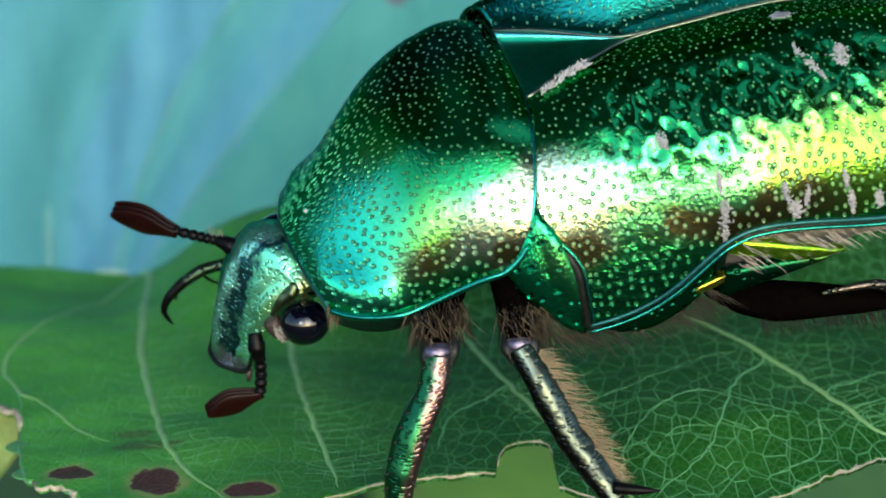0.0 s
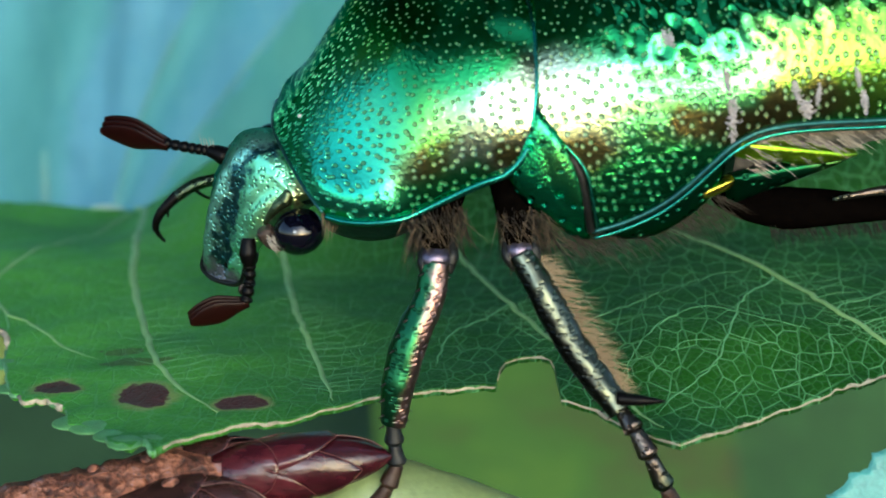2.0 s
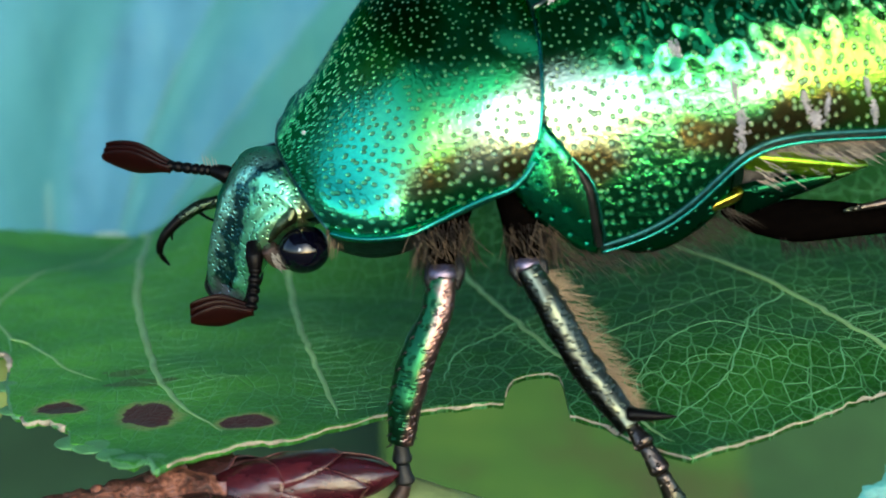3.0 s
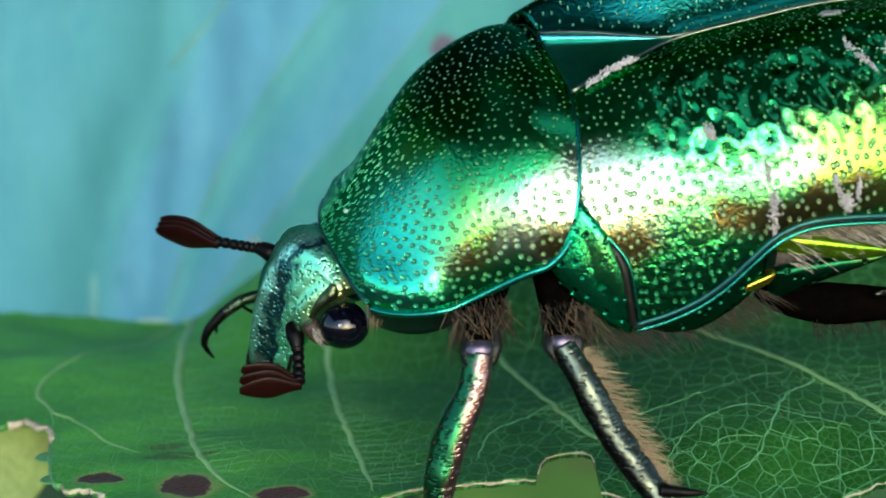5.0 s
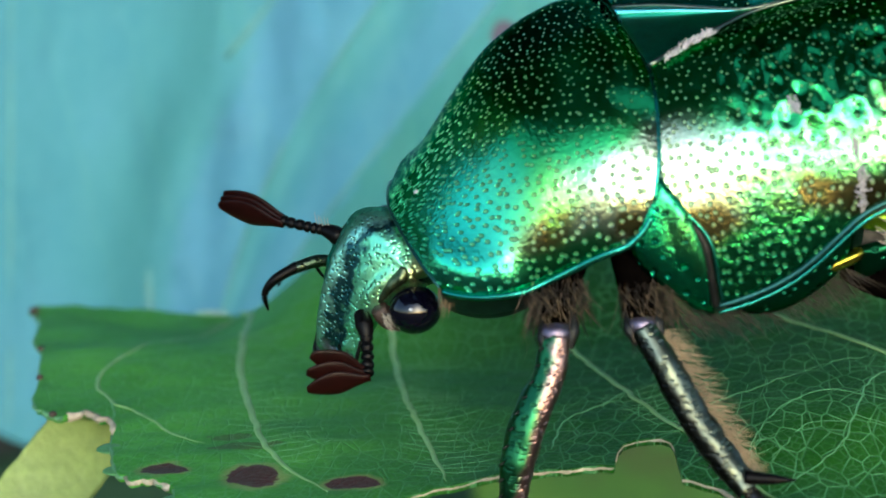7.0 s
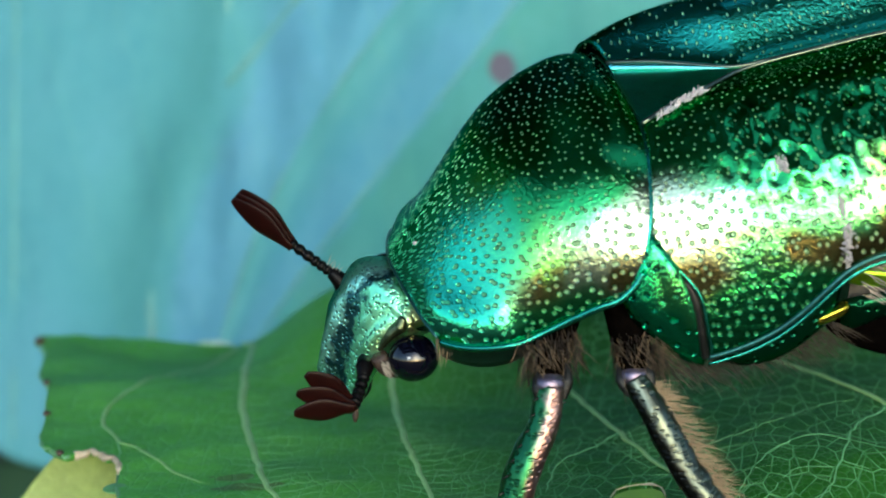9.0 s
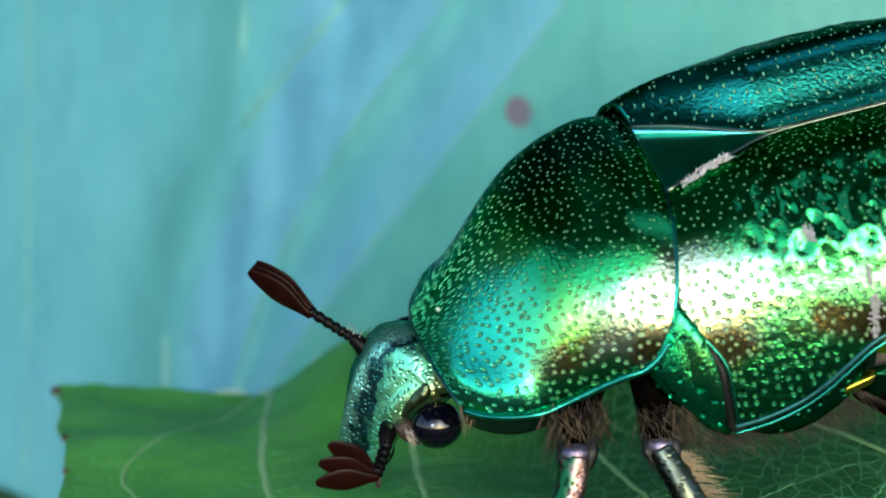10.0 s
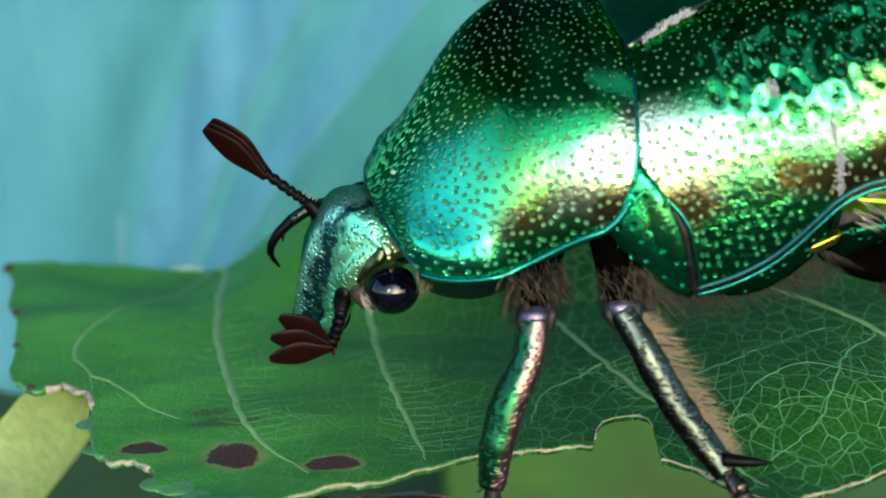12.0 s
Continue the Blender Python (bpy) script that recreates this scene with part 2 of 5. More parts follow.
# ---- building blocks (all lengths in millimetres) ----
def lerp(a, b, k):
    return a + (b - a) * k


def curve(pairs):
    """A smooth function through the pairs (x, y), x rising."""
    xs, ys = [p[0] for p in pairs], [p[1] for p in pairs]

    def f(x):
        return float(np.interp(x, xs, ys))

    span = (xs[-1] - xs[0]) / (len(xs) * 5)

    def smooth(x):
        return sum(f(x + span * k) for k in (-2, -1, 0, 1, 2)) / 5

    return smooth


def smoothstep(a, b, x):
    k = min(1.0, max(0.0, (x - a) / (b - a)))
    return k * k * (3 - 2 * k)


def mesh_of(name, verts, faces, mat, smooth=True):
    me = bpy.data.meshes.new(name)
    me.from_pydata([(x * MM, y * MM, z * MM) for x, y, z in verts], [], faces)
    bm = bmesh.new()
    bm.from_mesh(me)
    bmesh.ops.recalc_face_normals(bm, faces=bm.faces)
    bm.to_mesh(me)
    bm.free()
    for p in me.polygons:
        p.use_smooth = smooth
    for m in (mat if isinstance(mat, (list, tuple)) else [mat]):
        me.materials.append(m)
    return me


def part(name, geo, mat, parent=None, label="", smooth=True):
    ob = new(name, mesh_of(name, geo[0], geo[1], mat, smooth))
    if parent:
        ob.parent = parent
    if label:
        ob["label"] = label
    return ob


def joined(*geos):
    verts, faces = [], []
    for v, f in geos:
        k = len(verts)
        verts += list(v)
        faces += [tuple(i + k for i in q) for q in f]
    return verts, faces


def grid(rows, close=False):
    """Quads over rows of points."""
    n = len(rows[0])
    verts = [p for r in rows for p in r]
    faces = []
    for i in range(len(rows) - 1):
        for j in range(n if close else n - 1):
            k = (j + 1) % n
            faces.append((i * n + j, i * n + k, (i + 1) * n + k, (i + 1) * n + j))
    return verts, faces


def tube(path, radii, sides=10, squash=1.0, normal=(0, 0, 1), jitter=0.0):
    """A closed tube along points, with its radius at each."""
    pts = [Vector(p) for p in path]
    rows = []
    ref = Vector(normal)
    for i, p in enumerate(pts):
        d = (pts[min(i + 1, len(pts) - 1)] - pts[max(i - 1, 0)]).normalized()
        a = d.cross(ref)
        if a.length < 1e-4:
            a = d.cross(Vector((1, 0, 0)))
        a.normalize()
        b = a.cross(d)
        r = radii[i] if not isinstance(radii, (int, float)) else radii
        row = []
        for s in range(sides):
            w = 2 * math.pi * s / sides
            k = r * (1 + jitter * (noise.noise((p + Vector((s, 0, 0))) * 3.1)))
            row.append(tuple(p + a * math.cos(w) * k + b * math.sin(w) * k * squash))
        rows.append(row)
    verts, faces = grid(rows, True)
    n = len(verts)
    verts += [tuple(pts[0]), tuple(pts[-1])]
    for s in range(sides):
        faces.append((s, (s + 1) % sides, n))
        o = (len(pts) - 1) * sides
        faces.append((o + s, o + (s + 1) % sides, n + 1))
    return verts, faces


def resample(pts, count):
    """Catmull-Rom through points, count points in all."""
    P = [Vector(p) for p in pts]
    out = []
    for k in range(count):
        u = k / (count - 1) * (len(P) - 1)
        i = min(int(u), len(P) - 2)
        f = u - i
        a, b, c, d = P[max(i - 1, 0)], P[i], P[i + 1], P[min(i + 2, len(P) - 1)]
        out.append(0.5 * ((2 * b) + (c - a) * f + (2 * a - 5 * b + 4 * c - d) * f * f + (3 * b - a - 3 * c + d) * f ** 3))
    return out


def solid(geo, thick):
    """Gives an open sheet a thickness (towards -z of its own faces)."""
    bm = bmesh.new()
    vs = [bm.verts.new(p) for p in geo[0]]
    for f in geo[1]:
        try:
            bm.faces.new([vs[i] for i in f])
        except ValueError:
            pass
    bmesh.ops.recalc_face_normals(bm, faces=bm.faces)
    bmesh.ops.solidify(bm, geom=bm.faces[:], thickness=thick)
    bm.verts.index_update()
    out = [tuple(v.co) for v in bm.verts], [tuple(v.index for v in f.verts) for f in bm.faces]
    bm.free()
    return out


def slab(rows, off):
    """A sheet of rows of points, thickened by the vector off, closed all round."""
    n, m = len(rows[0]), len(rows)
    verts, faces = grid(rows)
    k = len(verts)
    verts = verts + [(x + off[0], y + off[1], z + off[2]) for x, y, z in verts]
    faces = faces + [tuple(i + k for i in reversed(f)) for f in faces]
    ring = [j for j in range(n)] + [i * n + n - 1 for i in range(1, m)] + [(m - 1) * n + j for j in range(n - 2, -1, -1)] + [i * n for i in range(m - 2, 0, -1)]
    for a, b in zip(ring, ring[1:] + ring[:1]):
        faces.append((a, b, b + k, a + k))
    return verts, faces


def ball(c, r, seg=20, rings=12, squash=(1, 1, 1)):
    rows = []
    for i in range(rings + 1):
        a = math.pi * i / rings
        rows.append([(c[0] + r * squash[0] * math.sin(a) * math.cos(2 * math.pi * j / seg), c[1] + r * squash[1] * math.sin(a) * math.sin(2 * math.pi * j / seg), c[2] + r * squash[2] * math.cos(a)) for j in range(seg)])
    return grid(rows, True)


# ---- surroundings: ground, unseen boughs and bushes added to block the sky ----
ground = part("ground", ([(-9000, -9000, -140), (9000, -9000, -140), (9000, 9000, -140), (-9000, 9000, -140)], [(0, 1, 2, 3)]), plain("leaf_litter", (0.03, 0.03, 0.018), 0.9, 0, 0.5, 0.02, 0))
tagged(ground, "brown leaf litter and soil under the plants", "ground", kind="structure")


def sky_blocker_geo():
    """Unseen dark boughs added to block the sky, open behind the camera and to one side; uneven lower side."""
    rows = []
    for i in range(150):
        row = []
        for j in range(110):
            x = lerp(-1550, 2250, i / 149) + (190 * noise.noise(Vector((j * 0.31, i, 1))) if i in (0, 149) else 0)
            edge = -1420 + 260 * noise.noise(Vector((x * 0.0021, 5, 0))) + 130 * noise.noise(Vector((x * 0.007, 8, 0)))
            y = lerp(edge, 5000, (j / 109) ** 1.6)
            z = 1250 + 120 * noise.noise(Vector((x * 0.002, y * 0.002, 2))) + 80 * noise.noise(Vector((x * 0.009, y * 0.009, 7))) - 900 * smoothstep(2500, 5000, y)
            row.append((x, y, z))
        rows.append(row)
    verts, faces = grid(rows)
    # Gaps and two holes let sky through for the wing case reflections.
    gap = lambda f: noise.noise(Vector(verts[f[0]]) * 0.0065) + 0.6 * noise.noise(Vector(verts[f[0]]) * 0.017)
    hole = lambda f: math.hypot((verts[f[0]][0] - 200) / 330, (verts[f[0]][1] + 380) / 190) + 0.9 * noise.noise(Vector(verts[f[0]]) * 0.008)
    side_hole = lambda f: math.hypot((verts[f[0]][0] - 640) / 460, (verts[f[0]][1] + 120) / 330) + 0.9 * noise.noise(Vector(verts[f[0]]) * 0.008)
    return verts, [f for f in faces if gap(f) < 0.34 and hole(f) > 1.0 and side_hole(f) > 1.0]


BLOCKER_SHEET = sky_blocker_geo()
sky_blocker = part("backdrop", joined(BLOCKER_SHEET, ([(x, y, z + 120) for x, y, z in BLOCKER_SHEET[0]], BLOCKER_SHEET[1])), plain("sky_blocker_foliage", (0.045, 0.11, 0.045), 0.8, 0, 0.6, 0.01, 0))
tagged(sky_blocker, "unseen dark leafy boughs added to block the sky from above", "tree canopy", kind="structure")


def side_blocker_rows():
    """Unseen bushes added to darken the shell's side reflections, low towards the open and tall behind, with an uneven
    top.
    """
    rows = []
    for i in range(120):
        a = radians(lerp(-165, -62, i / 119))
        tall = smoothstep(-98, -107, lerp(-165, -62, i / 119))
        top = 40 + 1900 * tall + (40 + 170 * tall) * noise.noise(Vector((i * 0.06, 3, 1))) + (30 + 80 * tall) * noise.noise(Vector((i * 0.27, 8, 2)))
        row = []
        for j in range(14):
            z = lerp(-140, top, j / 13)
            r = 2500 + 140 * noise.noise(Vector((i * 0.2, j * 0.6, 5)))
            row.append((r * math.sin(a), -r * math.cos(a), z))
        rows.append(row)
    return rows


side_blocker = part("backdrop", slab(side_blocker_rows(), (-120, 0, 0)), plain("side_blocker_foliage", (0.02, 0.05, 0.02), 0.8, 0, 0.6, 0.01, 0))
tagged(side_blocker, "unseen dark green bushes added to darken side reflections", "bushes", kind="structure")


# ---- the leaf that the beetle stands over ----
def leaf_height(x, y):
    rise = 0.5 * ((y + 1.5) + math.hypot(y + 1.5, 0.8))
    z = 0.34 * smoothstep(-4, 6, x) * (rise - 0.42 * ((rise - 3.2) + math.hypot(rise - 3.2, 1.2)) + 0.1)
    z += 2.0 * smoothstep(-10.5, -4.5, x) * smoothstep(8, 17, y)
    z -= 0.85 * smoothstep(9, 18, y) * smoothstep(-7, -10, x) * (1 - 0.35 * smoothstep(-11, -15, x))
    z += 0.14 * noise.noise(Vector((x * 0.33, y * 0.33, 1.7))) + 0.05 * noise.noise(Vector((x * 1.1, y * 1.1, 4.2)))
    return z


LEAF_FRONT = [(-15.2, 17.3), (-14.6, 15.2), (-14.2, 12.5), (-13.5, 10.4), (-12.95, 7.6), (-12.65, 5.6), (-12.3, 4.6), (-11.75, 4.0), (-11.3, 4.6), (-10.95, 4.3), (-10.55, 3.8), (-10.3, 2.2), (-9.9, 0.4),
              (-9.4, -0.5), (-9.0, -0.3), (-8.5, -1.0), (-8.35, -1.9), (-8.0, -2.2), (-7.7, -2.0), (-7.4, -3.1), (-6.95, -3.4), (-6.8, -3.0), (-6.55, -3.7), (-6.25, -2.9), (-5.3, -1.9), (-4.3, -1.55), (-3.3, -0.75), (-2.5, -0.25),
              (-1.6, -0.2), (-0.32, -0.08), (-0.27, 0.75), (-0.12, 1.3), (0.2, 1.4), (0.62, 1.35), (0.82, 1.0), (0.86, 0.3), (0.9, -0.85), (1.55, -1.35), (2.3, -2.37), (2.95, -3.3), (4.1, -2.1), (5.25, -1.25),
              (7.0, -0.2), (9.0, 0.6), (12.0, 1.6), (16.0, 3.5), (19.0, 7.0)]
LEAF_BACK = [(-15.4, 18.0), (-12.0, 18.7), (-9.0, 17.6), (-6.0, 16.2), (0.0, 15.0), (8.0, 14.0), (14.0, 12.0), (19.0, 7.6)]


def leaf_front(x):
    y = float(np.interp(x, *zip(*LEAF_FRONT)))
    left = smoothstep(-5.5, -6.5, x)
    return y + (0.10 + 0.1 * left) * noise.noise(Vector((x * 2.3, 0, 0))) + (0.07 + 0.12 * left) * noise.noise(Vector((x * 6.1, 3, 0)))


def leaf_back(x):
    return float(np.interp(x, *zip(*LEAF_BACK))) + 0.12 * noise.noise(Vector((x * 1.7, 9, 0)))


def leaf_sheet():
    xs = list(np.arange(-15.4, -11.0, 0.09)) + list(np.arange(-11.0, 7.5, 0.045)) + list(np.arange(7.5, 19.0, 0.12))
    rows = []
    for x in xs:
        a, b = leaf_front(x), leaf_back(x)
        row = []
        for k in range(96):
            y = lerp(a, b, (k / 95) ** 1.35)
            row.append((x, y, leaf_height(x, y)))
        rows.append(row)
    return slab(rows, (0, 0, -0.14))


def blot(t, v, cx, cy, rx, ry, ragged=0.5):
    """1 inside a ragged round stain at (cx, cy) millimetres, falling to 0 outside."""
    mp = node(t, "ShaderNodeMapping", [("Vector", v)])
    mp.inputs["Location"].default_value = (-cx / rx, -cy / ry, 0)
    mp.inputs["Scale"].default_value = (1 / rx, 1 / ry, 0)
    ln = t.nodes.new("ShaderNodeVectorMath")
    ln.operation = "LENGTH"
    t.links.new(mp.outputs["Vector"], ln.inputs[0])
    n = noise_tex(t, v, 2.2, 3)
    d = math_node(t, "ADD", ln.outputs["Value"], math_node(t, "MULTIPLY", math_node(t, "SUBTRACT", n, 0.5), ragged * 2))
    return d


def net(t, v, scale, a, b):
    """Lines between the cells of a leaf's vein net, 1 on a line."""
    vo = t.nodes.new("ShaderNodeTexVoronoi")
    vo.feature = "DISTANCE_TO_EDGE"
    vo.voronoi_dimensions = "2D"
    vo.inputs["Randomness"].default_value = 0.8
    vo.inputs["Scale"].default_value = scale
    t.links.new(v, vo.inputs["Vector"])
    return math_node(t, "SUBTRACT", 1.0, ramp1(t, vo.outputs["Distance"], a, b))


def warped(t, v, scale, amount):
    n = t.nodes.new("ShaderNodeTexNoise")
    n.inputs["Scale"].default_value = scale
    t.links.new(v, n.inputs["Vector"])
    m = t.nodes.new("ShaderNodeVectorMath")
    m.operation = "MULTIPLY_ADD"
    t.links.new(n.outputs["Color"], m.inputs[0])
    m.inputs[1].default_value = (amount, amount, amount * 0.3)
    t.links.new(v, m.inputs[2])
    return m.outputs["Vector"]


def leaf_material():
    m, t, b = material("green_leaf_blade")
    v = coords(t)
    flat = coords(t, 1.0, (0, 0, 12), (1.0, 0.6, 0.0))
    w = warped(t, flat, 1.2, 0.12)
    big = net(t, w, 0.9, 0.006, 0.025)
    mid = net(t, w, 2.5, 0.016, 0.05)
    fine = net(t, warped(t, coords(t, 1.0, (0, 0, 55), (1.0, 0.75, 0.0)), 2.5, 0.1), 6.0, 0.03, 0.15)
    patch = noise_tex(t, v, 0.35, 4)
    grain = noise_tex(t, v, 9, 3)
    break_up = ramp1(t, noise_tex(t, v, 1.6, 3), 0.34, 0.56)
    site = node(t, "ShaderNodeSeparateXYZ", [("Vector", v)])
    open_net = math_node(t, "ADD", 0.65, math_node(t, "MULTIPLY", ramp1(t, site.outputs["X"], -3.0, 1.5), 0.35))
    strong = math_node(t, "MULTIPLY", math_node(t, "ADD", 0.3, math_node(t, "MULTIPLY", break_up, 0.5)), open_net)
    lines = math_node(t, "MAXIMUM", math_node(t, "MULTIPLY", big, math_node(t, "ADD", 0.05, math_node(t, "MULTIPLY", strong, 0.6))), math_node(t, "MAXIMUM", math_node(t, "MULTIPLY", mid, strong), math_node(t, "MULTIPLY", fine, math_node(t, "ADD", 0.04, math_node(t, "MULTIPLY", break_up, 0.14)))))
    lines = math_node(t, "MULTIPLY", lines, ramp1(t, patch, 0.1, 0.5))
    tone = math_node(t, "ADD", math_node(t, "MULTIPLY", patch, 0.65), math_node(t, "MULTIPLY", grain, 0.35))
    col = ramp(t, tone, [(0.3, (0.014, 0.075, 0.011)), (0.5, (0.032, 0.14, 0.02)), (0.7, (0.058, 0.215, 0.032))])
    # Right part darkened for the beetle's shade, left lightened, both in the colour.
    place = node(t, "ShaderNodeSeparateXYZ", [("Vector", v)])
    lit_end = ramp1(t, math_node(t, "ADD", place.outputs["X"], math_node(t, "MULTIPLY", patch, 5.0)), 3.0, -8.0)
    col = blend(t, lit_end, blend(t, 1.0, col, (0.38, 0.47, 0.36), "MULTIPLY"), blend(t, 1.0, col, (2.15, 1.9, 1.7), "MULTIPLY"))
    col = blend(t, lines, col, (0.12, 0.33, 0.14))
    for cx, cy, rx, ry, rag in ((-7.15, -0.2, 0.56, 0.75, 0.45), (-5.2, -0.68, 0.5, 0.45, 0.5), (-8.95, 0.3, 0.5, 0.45, 0.7), (-7.6, 1.85, 0.75, 0.3, 0.9), (-7.9, 2.6, 0.5, 0.25, 0.9)):
        d = blot(t, v, cx, cy, rx, ry, rag)
        faint = rag > 0.8
        halo = math_node(t, "SUBTRACT", 1.0, ramp1(t, d, 0.85, 1.35))
        core = math_node(t, "SUBTRACT", 1.0, ramp1(t, d, 0.86, 0.98))
        if not faint:
            col = blend(t, math_node(t, "MULTIPLY", halo, 0.55), col, (0.3, 0.27, 0.12))
        col = blend(t, math_node(t, "MULTIPLY", core, 0.5 if faint else 0.95), col, blend(t, grain, (0.022, 0.004, 0.008), (0.085, 0.018, 0.03)))
    t.links.new(col, b.inputs["Base Color"])
    b.inputs["Roughness"].default_value = 0.46
    b.inputs["Specular IOR Level"].default_value = 0.07
    h = math_node(t, "SUBTRACT", math_node(t, "MULTIPLY", grain, 0.35), math_node(t, "MULTIPLY", lines, 0.8))
    bump(t, b, h, 0.75, 0.06)
    return m


MAT_VEIN = plain("pale_vein", (0.2, 0.36, 0.14), 0.5, 0, 0.25, 2.0, 0.02)
MAT_DRYEDGE = plain("dry_leaf_edge", (0.29, 0.26, 0.2), 0.7, 0, 0.5, 2.5, 0.04)
MAT_TOOTH = plain("pale_leaf_edge", (0.1, 0.26, 0.12), 0.5, 0, 0.4, 2.0, 0.03)
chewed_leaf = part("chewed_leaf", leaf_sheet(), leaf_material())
tagged(chewed_leaf, "dark green leaf with pale veins, brown spots and a chewed edge", "leaf")


MAT_SIDEVEIN = plain("faint_vein", (0.1, 0.29, 0.12), 0.5, 0, 0.25, 2.0, 0.02)


def vein(path, r0, r1, count=40, name="vein", mat=MAT_VEIN):
    pts = resample([(x, y, 0) for x, y in path], count)
    pts = [(p[0] + 0.05 * noise.noise(p * 1.6) + 0.05 * noise.noise(p * 4.3), p[1] + 0.12 * noise.noise(p * 3.1 + Vector((7, 0, 0))), leaf_height(p[0], p[1]) + 0.004) for p in pts]
    return part(name, tube(pts, [lerp(r0, r1, k / (count - 1)) * min(1.0, 0.15 + (count - 1 - k) / 6) for k in range(count)], 8, 0.4), mat, chewed_leaf)


vein([(-9.75, 18.0), (-9.33, 16.6), (-8.9, 11.9), (-8.5, 8.1), (-7.65, 3.96), (-6.9, 1.1), (-5.65, -1.16)], 0.13, 0.045)
vein([(-5.6, 14.0), (-5.05, 8.9), (-4.61, 5.53), (-4.09, 2.85), (-3.46, -0.5)], 0.09, 0.045)
vein([(-9.9, 17.6), (-10.42, 14.8), (-11.14, 11.3), (-11.62, 7.8), (-10.88, 5.44), (-10.28, 4.79), (-9.16, 2.92), (-8.4, 2.2)], 0.06, 0.03)
vein([(-10.88, 5.44), (-10.7, 4.6), (-10.6, 4.0)], 0.026, 0.019, 12, mat=MAT_SIDEVEIN)
vein([(-1.6, 11.0), (-0.77, 8.0), (0.06, 4.47), (0.71, 2.43), (1.91, -0.53), (2.73, -2.38)], 0.08, 0.04)
vein([(3.4, 8.5), (5.66, 4.3), (6.72, 2.0), (7.5, 0.68), (8.4, 0.35)], 0.08, 0.055)
vein([(5.6, 4.3), (5.43, 3.86), (4.92, 3.11), (4.57, 2.15), (4.2, 0.84), (3.76, -0.1), (3.0, -1.0), (2.6, -1.7)], 0.030, 0.013, mat=MAT_SIDEVEIN)
vein([(0.06, 4.47), (-0.21, 4.16), (-1.2, 3.14), (-1.4, 2.2), (-1.5, 1.2)], 0.026, 0.015, mat=MAT_SIDEVEIN)
vein([(6.61, 2.3), (7.12, 2.63), (7.78, 3.03), (9.5, 3.6)], 0.026, 0.015, mat=MAT_SIDEVEIN)
vein([(7.0, 1.5), (7.8, 1.87), (9.5, 2.4)], 0.026, 0.015, mat=MAT_SIDEVEIN)
vein([(4.55, 2.15), (3.9, 2.48), (3.02, 1.84), (2.34, 0.5), (2.1, -0.6)], 0.021, 0.011, mat=MAT_SIDEVEIN)
vein([(4.52, 2.17), (5.11, 1.71), (5.65, 1.4), (6.31, 1.11), (6.9, 1.2)], 0.017, 0.011, mat=MAT_SIDEVEIN)
vein([(1.4, 2.5), (1.66, 2.7), (2.67, 3.37), (3.42, 3.77), (4.3, 4.4), (5.2, 4.7)], 0.019, 0.011, mat=MAT_SIDEVEIN)
vein([(6.31, 1.11), (6.14, 0.01), (5.28, -0.52), (4.9, -0.9)], 0.019, 0.009, mat=MAT_SIDEVEIN)
vein([(4.2, 0.84), (3.4, 0.9), (2.9, 0.2), (2.4, -0.6)], 0.018, 0.009, mat=MAT_SIDEVEIN)
vein([(4.3, 1.1), (5.0, 0.7), (5.6, 0.2), (6.0, -0.3)], 0.015, 0.007, mat=MAT_SIDEVEIN)
rnd = random.Random(5)
MAINS = [[(-8.9, 11.9), (-8.5, 8.1), (-7.65, 3.96), (-6.9, 1.1), (-6.0, -0.7)], [(-5.05, 8.9), (-4.61, 5.53), (-4.09, 2.85), (-3.5, -0.2)],
         [(0.06, 4.47), (0.71, 2.43), (1.91, -0.53)], [(5.66, 4.3), (6.72, 2.0), (7.5, 0.68)]]


def comb_veins(main, count):
    """Fine veins that leave a main vein like the teeth of a comb, wavering, in one mesh."""
    geos = []
    for p in resample([(x, y, 0) for x, y in main], count)[1:-1]:
        for side in (1, -1):
            ln = rnd.uniform(0.7, 1.7) if side > 0 else rnd.uniform(0.25, 0.8)
            lift = rnd.uniform(0.3, 0.5)
            pts = resample([(p[0] + side * ln * k, p[1] + lift * ln * k + 0.09 * rnd.uniform(-1, 1), 0) for k in (0, 0.3, 0.65, 1.0)], 10)
            clear = all(math.hypot((q[0] - a) / 0.9, (q[1] - b) / 1.1) > 1 for q in pts for a, b in ((-7.15, -0.2), (-5.2, -0.68), (-8.95, 0.3)))
            if clear and all(leaf_front(q[0]) < q[1] - 0.1 for q in pts):
                geos.append(tube([(q[0], q[1], leaf_height(q[0], q[1]) + 0.001) for q in pts], [0.013 * (1 - 0.7 * k / 9) for k in range(10)], 5, 0.5))
    ob = part("vein_fringe", joined(*geos), MAT_SIDEVEIN, chewed_leaf, "fine pale veins")
    ob["kind"] = "stuff"


for main, count in zip(MAINS, (30, 26, 15, 14)):
    comb_veins(main, count)


def edge_strip(x0, x1, mat, radius, name):
    xs = np.arange(x0, x1, 0.06)
    pts = [(x, leaf_front(x) + 0.01, leaf_height(x, leaf_front(x)) - 0.05 + 0.03 * noise.noise(Vector((x * 3, 1, 1)))) for x in xs]
    rad = [radius * (0.45 + 1.1 * abs(noise.noise(Vector((x * 2.7, 4, 0)))) + 0.5 * abs(noise.noise(Vector((x * 9.0, 6, 0))))) for x in xs]
    return part(name, tube(pts, rad, 7, 1.0, (0, 0, 1), 0.7), mat, chewed_leaf)


